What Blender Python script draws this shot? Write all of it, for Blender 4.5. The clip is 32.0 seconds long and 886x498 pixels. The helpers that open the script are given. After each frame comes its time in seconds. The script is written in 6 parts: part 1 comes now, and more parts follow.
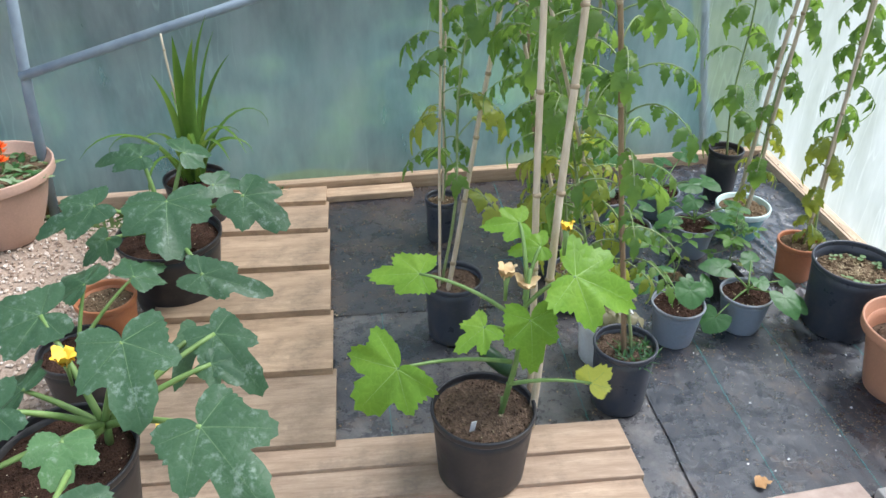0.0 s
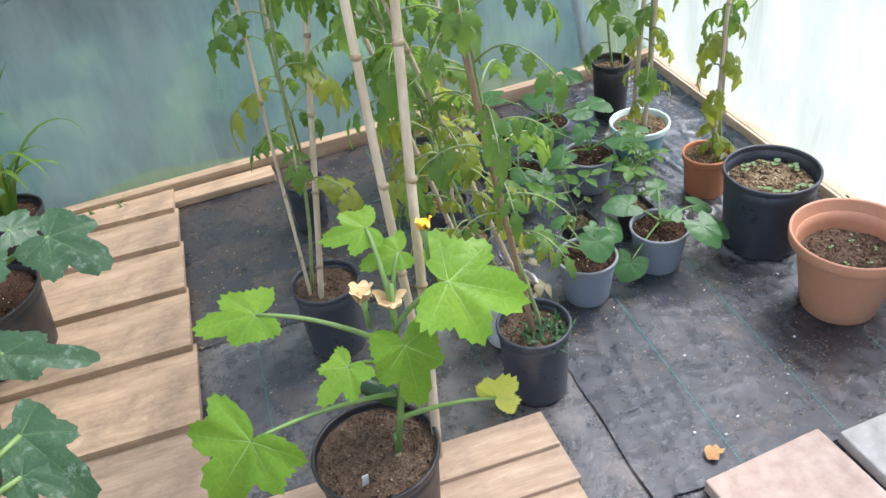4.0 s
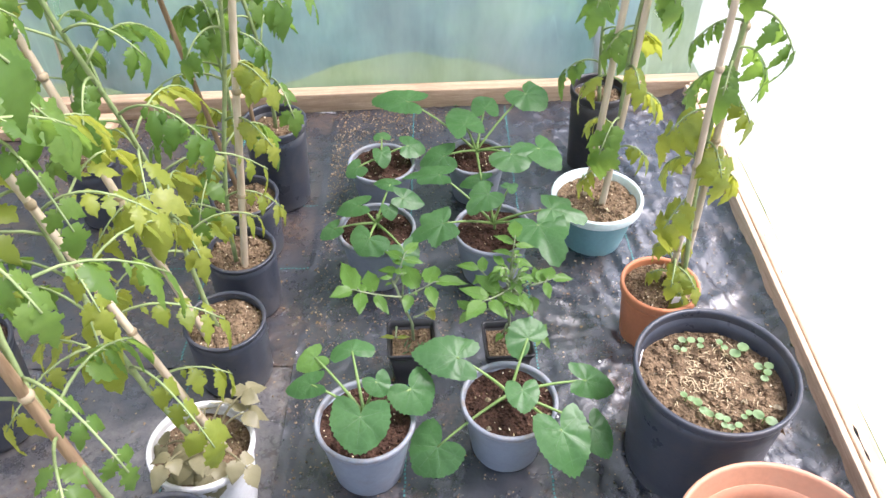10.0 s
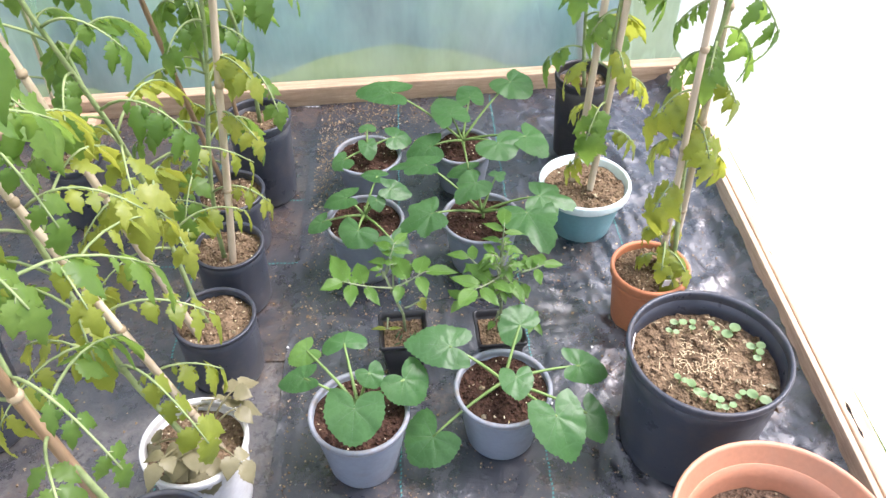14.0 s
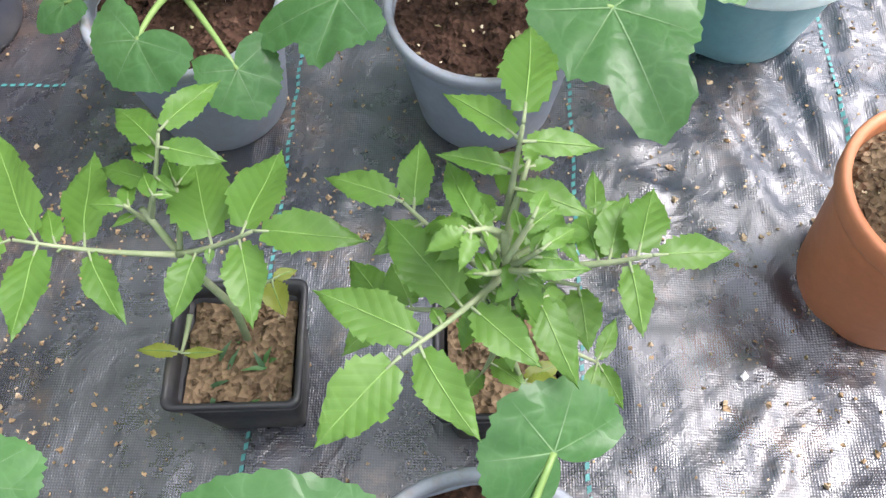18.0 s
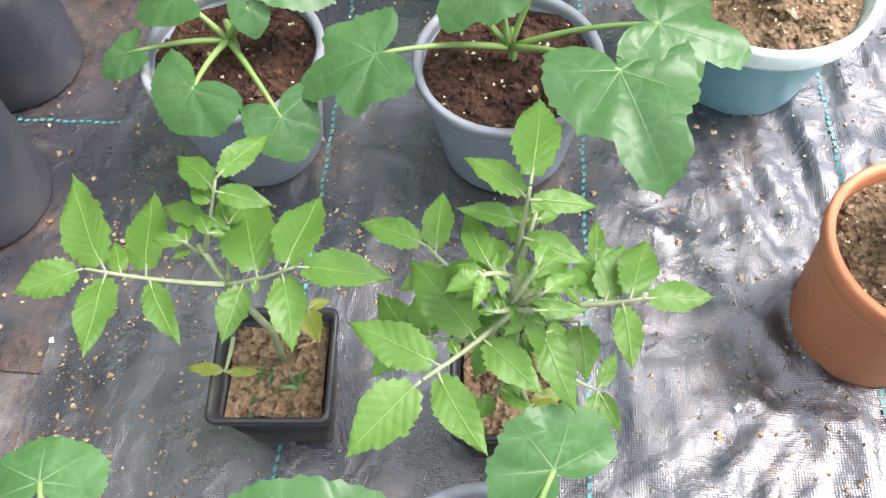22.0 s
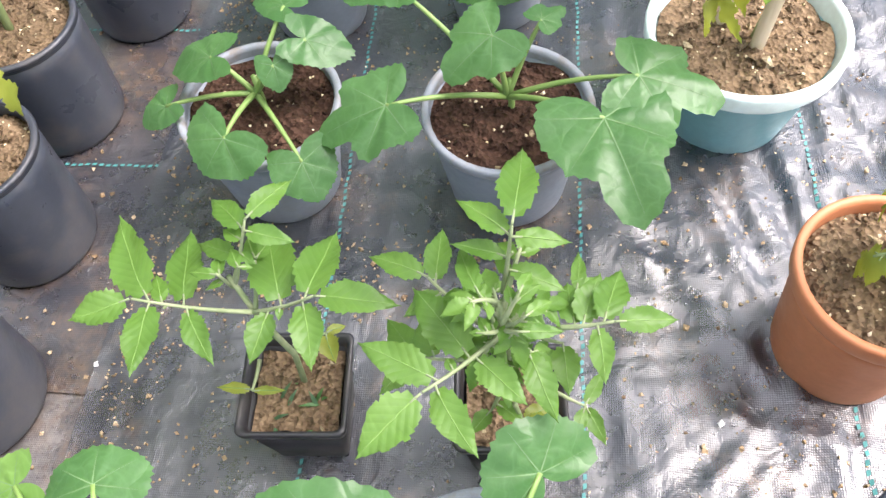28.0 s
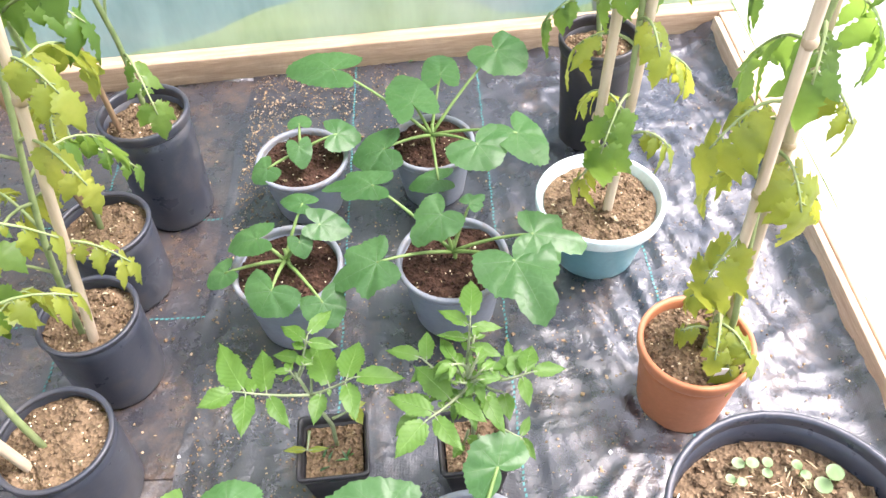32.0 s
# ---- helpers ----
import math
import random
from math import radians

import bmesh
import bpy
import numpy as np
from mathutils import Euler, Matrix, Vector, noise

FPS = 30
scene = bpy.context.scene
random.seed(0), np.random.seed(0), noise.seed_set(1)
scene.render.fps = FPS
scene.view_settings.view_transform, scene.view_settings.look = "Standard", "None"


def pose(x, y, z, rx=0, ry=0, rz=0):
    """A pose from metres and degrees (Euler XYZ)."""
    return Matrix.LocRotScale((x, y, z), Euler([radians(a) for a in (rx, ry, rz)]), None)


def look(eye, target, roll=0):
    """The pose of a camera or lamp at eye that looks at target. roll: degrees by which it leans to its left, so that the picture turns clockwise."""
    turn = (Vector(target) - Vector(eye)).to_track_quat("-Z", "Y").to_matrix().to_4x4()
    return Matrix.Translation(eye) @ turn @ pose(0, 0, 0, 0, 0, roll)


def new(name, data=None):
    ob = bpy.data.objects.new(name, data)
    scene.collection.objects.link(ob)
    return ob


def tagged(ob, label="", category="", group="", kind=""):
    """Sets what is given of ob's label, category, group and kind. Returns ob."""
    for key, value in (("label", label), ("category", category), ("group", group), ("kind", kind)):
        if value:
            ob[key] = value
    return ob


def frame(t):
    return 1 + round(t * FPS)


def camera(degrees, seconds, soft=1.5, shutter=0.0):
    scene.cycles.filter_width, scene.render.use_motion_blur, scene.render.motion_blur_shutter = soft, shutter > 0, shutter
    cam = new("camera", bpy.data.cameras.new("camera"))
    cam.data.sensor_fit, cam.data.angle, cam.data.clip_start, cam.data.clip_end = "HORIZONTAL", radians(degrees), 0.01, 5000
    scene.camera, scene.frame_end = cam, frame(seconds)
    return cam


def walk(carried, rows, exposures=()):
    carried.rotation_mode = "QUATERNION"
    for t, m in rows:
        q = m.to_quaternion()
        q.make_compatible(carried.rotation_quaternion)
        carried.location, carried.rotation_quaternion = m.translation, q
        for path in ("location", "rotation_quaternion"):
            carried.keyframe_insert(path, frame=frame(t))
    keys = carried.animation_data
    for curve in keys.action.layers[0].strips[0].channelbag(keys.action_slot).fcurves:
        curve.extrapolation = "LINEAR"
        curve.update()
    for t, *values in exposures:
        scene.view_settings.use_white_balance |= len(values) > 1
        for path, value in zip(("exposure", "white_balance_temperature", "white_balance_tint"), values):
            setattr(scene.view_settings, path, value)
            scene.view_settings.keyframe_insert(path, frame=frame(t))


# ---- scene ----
cam = camera(57.0, 32.0)
PATH = [
    (0, (-1.2790, 0.4131, 1.6102), (-1.0800, 2.0992, 0.5532), 0.59),
    (0.5, (-1.3462, 0.4074, 1.6163), (-1.2525, 2.0644, 0.5002), 0.99),
    (1, (-1.3960, 0.4047, 1.6624), (-1.4366, 2.0188, 0.4821), 0.08),
    (1.5, (-1.3841, 0.4220, 1.6745), (-1.4218, 2.0507, 0.5143), -0.04),
    (2, (-1.3449, 0.4506, 1.6788), (-1.3072, 2.1237, 0.5837), -0.81),
    (2.5, (-1.2182, 0.5083, 1.5762), (-0.9917, 2.1450, 0.4494), -0.63),
    (3, (-1.1249, 0.5449, 1.5381), (-0.8424, 2.1718, 0.4097), -2.40),
    (3.5, (-1.0689, 0.6192, 1.4969), (-0.7079, 2.2348, 0.3746), -2.36),
    (4, (-1.0607, 0.7790, 1.5118), (-0.7103, 2.3417, 0.3138), -7.64),
    (4.5, (-0.9716, 0.8559, 1.4769), (-0.4647, 2.3675, 0.2693), -5.36),
    (6.5, (-0.6063, 1.1844, 1.3177), (-0.1518, 2.6711, 0.0594), -11.18),
    (7, (-0.5162, 1.3126, 1.3099), (-0.1128, 2.7881, 0.0214), -3.65),
    (7.5, (-0.3265, 1.4287, 1.3036), (-0.1326, 2.8801, -0.0587), 1.95),
    (8, (-0.2483, 1.4828, 1.2602), (-0.1758, 2.9206, -0.1281), 3.90),
    (8.5, (-0.2023, 1.5085, 1.2433), (-0.1314, 2.9326, -0.1591), 4.19),
    (9, (-0.1865, 1.5288, 1.2405), (-0.1269, 2.9569, -0.1585), 2.83),
    (9.5, (-0.1849, 1.5438, 1.2519), (-0.1300, 3.0070, -0.1105), 2.19),
    (10, (-0.1996, 1.5596, 1.2521), (-0.1742, 3.0438, -0.0883), 0.30),
    (10.5, (-0.2071, 1.5517, 1.2736), (-0.2065, 3.0714, -0.0266), 0.43),
    (11, (-0.2121, 1.5479, 1.2675), (-0.2167, 3.0686, -0.0315), -0.15),
    (11.5, (-0.2143, 1.5230, 1.2686), (-0.2402, 3.0863, 0.0214), -1.97),
    (12, (-0.2085, 1.5187, 1.2524), (-0.1870, 3.0501, -0.0339), -1.18),
    (12.5, (-0.2020, 1.5339, 1.2555), (-0.1444, 3.0073, -0.0958), -0.63),
    (13, (-0.2075, 1.5309, 1.2554), (-0.1431, 3.0119, -0.0872), -0.91),
    (13.5, (-0.2066, 1.5176, 1.2555), (-0.1456, 3.0235, -0.0593), -0.56),
    (15.5, (-0.1519, 2.0041, 1.0417), (-0.1965, 3.2813, -0.4967), -4.43),
    (16, (-0.1116, 2.1817, 0.9300), (-0.2783, 3.4511, -0.6066), -6.95),
    (16.5, (-0.0867, 2.2974, 0.7911), (-0.2626, 3.4559, -0.8298), -3.34),
    (17, (-0.0873, 2.3499, 0.6858), (-0.2339, 3.3927, -1.0145), -4.22),
    (17.5, (-0.0810, 2.3831, 0.6337), (-0.1800, 3.3777, -1.0987), -3.56),
    (18, (-0.0792, 2.3899, 0.6159), (-0.1584, 3.3153, -1.1554), -3.46),
    (18.5, (-0.0810, 2.3916, 0.6180), (-0.1739, 3.3522, -1.1338), -4.78),
    (19, (-0.0845, 2.3911, 0.6282), (-0.1960, 3.3547, -1.1208), -5.52),
    (19.5, (-0.0805, 2.3817, 0.6426), (-0.1760, 3.3567, -1.1010), -4.17),
    (20, (-0.0784, 2.3777, 0.6509), (-0.1703, 3.3523, -1.0932), -3.73),
    (20.5, (-0.0740, 2.3748, 0.6572), (-0.1677, 3.3213, -1.1021), -5.02),
    (21, (-0.0713, 2.3744, 0.6581), (-0.1726, 3.3225, -1.1000), -5.45),
    (21.5, (-0.0742, 2.3741, 0.6694), (-0.1781, 3.3510, -1.0727), -3.95),
    (22, (-0.0745, 2.3700, 0.6736), (-0.2096, 3.3420, -1.0691), -4.72),
    (22.5, (-0.0730, 2.3668, 0.6771), (-0.2187, 3.3463, -1.0605), -5.44),
    (23, (-0.0756, 2.3642, 0.6828), (-0.2267, 3.3653, -1.0420), -5.07),
    (23.5, (-0.0748, 2.3606, 0.6830), (-0.2318, 3.3594, -1.0426), -5.91),
    (24, (-0.0760, 2.3585, 0.6850), (-0.2335, 3.3596, -1.0393), -5.37),
    (24.5, (-0.0741, 2.3576, 0.6876), (-0.2384, 3.3598, -1.0353), -5.87),
    (25, (-0.0735, 2.3563, 0.6921), (-0.2420, 3.3751, -1.0207), -6.37),
    (25.5, (-0.0715, 2.3533, 0.6991), (-0.2306, 3.4111, -0.9908), -5.50),
    (27.5, (-0.0565, 2.3438, 0.7297), (-0.2489, 3.3685, -0.9770), -7.00),
    (28, (-0.0529, 2.3372, 0.7337), (-0.2489, 3.3691, -0.9683), -7.59),
    (28.5, (-0.0463, 2.3292, 0.7469), (-0.2297, 3.3490, -0.9638), -7.63),
    (29, (-0.0550, 2.3141, 0.7870), (-0.2193, 3.3440, -0.9196), -6.75),
    (29.5, (-0.0577, 2.3003, 0.8046), (-0.1883, 3.3473, -0.8945), -5.64),
    (30, (-0.0620, 2.2969, 0.8262), (-0.2061, 3.3530, -0.8661), -7.03),
    (30.5, (-0.0568, 2.2857, 0.8479), (-0.1886, 3.3422, -0.8451), -6.75),
    (31, (-0.0599, 2.2583, 0.8962), (-0.1876, 3.3533, -0.7725), -7.53),
    (31.5, (-0.0683, 2.1913, 0.9615), (-0.1366, 3.3827, -0.6435), -4.22),
    (32, (-0.0824, 2.0695, 1.0400), (-0.0876, 3.4043, -0.4494), -3.46),
]
EXPOSURES = [(0.0, 0.38, 6050, 11), (2.0, 0.46, 6150, 12), (4.5, 0.6, 6150, 15), (6.5, 0.75, 6320, 17), (9.0, 1.1, 6380, 22), (13.0, 1.16, 6380, 23), (16.0, 1.16, 6420, 20), (19.0, 1.32, 6450, 19), (25.0, 1.5, 6700, 20), (30.0, 1.57, 6750, 20), (32.0, 1.64, 6650, 23)]
walk(cam, [(t, look(eye, target, roll)) for t, eye, target, roll in PATH], EXPOSURES)

# ---- sky, sun ----
SUN_FROM = Vector((0.54, 0.12, 0.84)).normalized()
world = bpy.data.worlds.new("world")
scene.world = world
world.use_nodes = True
wn = world.node_tree
sky = wn.nodes.new("ShaderNodeTexSky")
sky.sky_type = 'NISHITA'
sky.sun_disc = False
sky.sun_elevation = math.asin(SUN_FROM.z)
sky.sun_rotation = math.atan2(SUN_FROM.x, SUN_FROM.y)
wn.links.new(sky.outputs[0], wn.nodes["Background"].inputs[0])
wn.nodes["Background"].inputs[1].default_value = 0.15
sun_data = bpy.data.lights.new("sun", 'SUN')
sun_data.energy = 4.2
sun_data.angle = radians(36)
sun_data.color = (1.0, 0.97, 0.94)
sun = new("sun", sun_data)
sun.matrix_world = look(SUN_FROM * 20, (0, 0, 0))

rng = random.Random(7)


# ---- materials ----
def nodes_of(name):
    m = bpy.data.materials.new(name)
    m.use_nodes = True
    nt = m.node_tree
    return m, nt, nt.nodes["Principled BSDF"], nt.nodes["Material Output"]


def node(nt, kind, **values):
    n = nt.nodes.new(kind)
    for k, v in values.items():
        if k in n.inputs:
            n.inputs[k].default_value = v
    return n


def coords(nt):
    return nt.nodes.new("ShaderNodeTexCoord").outputs["Object"]


def noise_at(nt, scale, detail=4.0, rough=0.55, vec=None):
    n = node(nt, "ShaderNodeTexNoise", Scale=scale, Detail=detail, Roughness=rough)
    nt.links.new(vec or coords(nt), n.inputs["Vector"])
    return n.outputs["Fac"]


def ramp(nt, fac, stops):
    r = nt.nodes.new("ShaderNodeValToRGB")
    els = r.color_ramp.elements
    while len(els) < len(stops):
        els.new(0.5)
    for e, (p, c) in zip(els, stops):
        e.position = p
        e.color = (*c, 1) if len(c) == 3 else c
    nt.links.new(fac, r.inputs[0])
    return r.outputs[0]


def blend(nt, fac, a, b, how='MIX'):
    m = nt.nodes.new("ShaderNodeMix")
    m.data_type = 'RGBA'
    m.blend_type = how
    for sock, v in ((m.inputs[0], fac), (m.inputs[6], a), (m.inputs[7], b)):
        if isinstance(v, (int, float)):
            sock.default_value = v
        elif isinstance(v, tuple):
            sock.default_value = (*v, 1)
        else:
            nt.links.new(v, sock)
    return m.outputs[2]


def bump(nt, bsdf, height, strength, distance):
    b = node(nt, "ShaderNodeBump", Strength=strength, Distance=distance)
    nt.links.new(height, b.inputs["Height"])
    nt.links.new(b.outputs[0], bsdf.inputs["Normal"])
    return b


def island(nt):
    return nt.nodes.new("ShaderNodeNewGeometry").outputs["Random Per Island"]


def per_object(nt):
    return nt.nodes.new("ShaderNodeObjectInfo").outputs["Random"]


def plastic(name, col, dirt=(0.25, 0.2, 0.15), rough=0.42, dirty=0.35, scale=14):
    m, nt, b, _ = nodes_of(name)
    big = noise_at(nt, scale, 5, 0.65)
    fine = noise_at(nt, scale * 9, 3)
    stain = ramp(nt, big, [(0.48, (0, 0, 0)), (0.75, (dirty,) * 3)])
    shade = blend(nt, fine, tuple(c * 0.86 for c in col), tuple(min(1, c * 1.12) for c in col))
    nt.links.new(blend(nt, stain, shade, dirt), b.inputs["Base Color"])
    nt.links.new(ramp(nt, big, [(0.3, (rough - 0.08,) * 3), (0.8, (rough + 0.3,) * 3)]), b.inputs["Roughness"])
    bump(nt, b, fine, 0.12, 0.002)
    return m


def soil_mat(name, dark, mid, pale, fleck=0.0):
    m, nt, b, _ = nodes_of(name)
    big = noise_at(nt, 22, 5, 0.6)
    base = ramp(nt, big, [(0.3, dark), (0.55, mid), (0.8, pale)])
    isl = ramp(nt, island(nt), [(0.0, dark), (0.5, mid), (0.84, pale), (0.93, pale), (0.95, (0.6, 0.5, 0.3)), (1.0, (0.7, 0.62, 0.42))])
    v = node(nt, "ShaderNodeTexVoronoi", Scale=210.0)
    nt.links.new(coords(nt), v.inputs["Vector"])
    grit = ramp(nt, v.outputs["Color"], [(0.0, (0.25,) * 3), (1.0, (1.3,) * 3)])
    c = blend(nt, 0.5, base, isl)
    nt.links.new(blend(nt, 0.75, c, blend(nt, 1.0, c, grit, 'MULTIPLY')), b.inputs["Base Color"])
    b.inputs["Roughness"].default_value = 0.95
    b.inputs["Specular IOR Level"].default_value = 0.15
    bump(nt, b, v.outputs["Distance"], 0.9, 0.004)
    return m


def leaf_mat(name, cols, glow, spots=None, rough=0.42, through_light=0.36, veins=None):
    """A leaf that lets light through. cols: dark, mid, light; spots: the colour of pale mottling; veins: 'net' for broad leaves, 'pinnate' for leaflets along their own x axis."""
    m, nt, b, out = nodes_of(name)
    big = noise_at(nt, 9, 3)
    fine = noise_at(nt, 130, 3)
    vary = blend(nt, 0.5, ramp(nt, big, [(0.3, (0, 0, 0)), (0.7, (1, 1, 1))]), ramp(nt, blend(nt, 0.5, island(nt), per_object(nt)), [(0, (0, 0, 0)), (1, (1, 1, 1))]))
    c = ramp(nt, vary, [(0.1, cols[0]), (0.5, cols[1]), (0.95, cols[2])])
    c = blend(nt, ramp(nt, fine, [(0.35, (0, 0, 0)), (0.7, (0.35,) * 3)]), c, cols[0])
    if spots:
        w = noise_at(nt, 42, 5, 0.7)
        w2 = noise_at(nt, 11, 2)
        mask = blend(nt, 1.0, ramp(nt, w, [(0.54, (0, 0, 0)), (0.68, (0.7,) * 3)]), ramp(nt, w2, [(0.40, (0, 0, 0)), (0.56, (1, 1, 1))]), 'MULTIPLY')
        c = blend(nt, mask, c, spots)
    pale = tuple(min(1, k * 1.35 + 0.03) for k in cols[2])
    if veins == 'net':
        warp = noise_at(nt, 30, 2)
        vec = blend(nt, 0.03, coords(nt), warp)
        v = node(nt, "ShaderNodeTexVoronoi", Scale=42.0)
        v.feature = 'DISTANCE_TO_EDGE'
        v2 = node(nt, "ShaderNodeTexVoronoi", Scale=120.0)
        v2.feature = 'DISTANCE_TO_EDGE'
        nt.links.new(vec, v.inputs["Vector"])
        nt.links.new(vec, v2.inputs["Vector"])
        c = blend(nt, ramp(nt, v.outputs["Distance"], [(0.0, (0.16,) * 3), (0.07, (0, 0, 0))]), c, pale)
        c = blend(nt, ramp(nt, v2.outputs["Distance"], [(0.0, (0.08,) * 3), (0.1, (0, 0, 0))]), c, pale)
        puff = ramp(nt, v.outputs["Distance"], [(0.0, (0, 0, 0)), (0.3, (1, 1, 1))])
        height = blend(nt, 0.35, puff, noise_at(nt, 90, 4, 0.6))
        bump(nt, b, height, 0.26, 0.003)
    elif veins == 'pinnate':
        sep = nt.nodes.new("ShaderNodeSeparateXYZ")
        nt.links.new(coords(nt), sep.inputs[0])

        def calc(op, p, q=None):
            n = nt.nodes.new("ShaderNodeMath")
            n.operation = op
            for k, val in enumerate((p, q)):
                if isinstance(val, (int, float)):
                    n.inputs[k].default_value = val
                elif val is not None:
                    nt.links.new(val, n.inputs[k])
            return n.outputs[0]

        along = calc('SUBTRACT', sep.outputs[0], calc('MULTIPLY', calc('ABSOLUTE', sep.outputs[1]), 1.05))
        line = calc('DIVIDE', calc('PINGPONG', along, 0.0036), 0.0036)
        c = blend(nt, ramp(nt, line, [(0.0, (0.1,) * 3), (0.25, (0, 0, 0))]), c, pale)
        puff = ramp(nt, line, [(0.0, (0, 0, 0)), (0.8, (1, 1, 1))])
        bump(nt, b, blend(nt, 0.3, puff, noise_at(nt, 160, 4, 0.6)), 0.22, 0.0015)
    else:
        v = node(nt, "ShaderNodeTexVoronoi", Scale=85.0)
        nt.links.new(coords(nt), v.inputs["Vector"])
        bump(nt, b, blend(nt, 0.5, v.outputs["Distance"], noise_at(nt, 60, 4, 0.6)), 0.3, 0.004)
    nt.links.new(c, b.inputs["Base Color"])
    b.inputs["Roughness"].default_value = rough
    b.inputs["Specular IOR Level"].default_value = 0.38
    t = nt.nodes.new("ShaderNodeBsdfTranslucent")
    nt.links.new(blend(nt, 0.65, c, glow), t.inputs["Color"])
    mix = node(nt, "ShaderNodeMixShader", Fac=through_light)
    nt.links.new(b.outputs[0], mix.inputs[1])
    nt.links.new(t.outputs[0], mix.inputs[2])
    nt.links.new(mix.outputs[0], out.inputs[0])
    return m


def plain(name, a, b_, scale, rough=0.7, bump_by=0.2, depth=0.003, stretch=None):
    m, nt, b, _ = nodes_of(name)
    vec = coords(nt)
    if stretch:
        mp = node(nt, "ShaderNodeMapping", Scale=stretch)
        nt.links.new(vec, mp.inputs["Vector"])
        vec = mp.outputs[0]
    n = noise_at(nt, scale, 6, 0.6, vec)
    nt.links.new(ramp(nt, n, [(0.3, a), (0.72, b_)]), b.inputs["Base Color"])
    b.inputs["Roughness"].default_value = rough
    bump(nt, b, n, bump_by, depth)
    return m


def wood_mat(name, dark, mid, pale, along=(1.2, 16, 16), dirt=0.5, streak=0.5):
    m, nt, b, _ = nodes_of(name)
    mp = node(nt, "ShaderNodeMapping", Scale=along)
    nt.links.new(coords(nt), mp.inputs["Vector"])
    grain = noise_at(nt, 5, 7, 0.65, mp.outputs[0])
    fine = noise_at(nt, 26, 5, 0.7, mp.outputs[0])
    c = ramp(nt, grain, [(0.25, dark), (0.5, mid), (0.75, pale)])
    c = blend(nt, ramp(nt, fine, [(0.35, (streak,) * 3), (0.65, (0, 0, 0))]), c, dark)
    tone = ramp(nt, per_object(nt), [(0, (0.74, 0.73, 0.74)), (1, (1.14, 1.06, 0.98))])
    c = blend(nt, 1.0, c, tone, 'MULTIPLY')
    stain = noise_at(nt, 7, 6, 0.75)
    c = blend(nt, ramp(nt, stain, [(0.5, (0, 0, 0)), (0.72, (dirt,) * 3)]), c, tuple(x * 0.45 for x in mid))
    spot = node(nt, "ShaderNodeMapping", Scale=tuple(3.2 if k < 2 else 6.5 for k in along))
    nt.links.new(blend(nt, 0.02, coords(nt), noise_at(nt, 12, 2)), spot.inputs["Vector"])
    knot = node(nt, "ShaderNodeTexVoronoi", Scale=1.0, Randomness=1.0)
    nt.links.new(spot.outputs[0], knot.inputs["Vector"])
    c = blend(nt, ramp(nt, knot.outputs["Distance"], [(0.03, (0.8,) * 3), (0.075, (0.25,) * 3), (0.12, (0, 0, 0))]), c, tuple(x * 0.4 for x in dark))
    nt.links.new(c, b.inputs["Base Color"])
    b.inputs["Roughness"].default_value = 0.78
    bump(nt, b, fine, 0.4, 0.003)
    return m


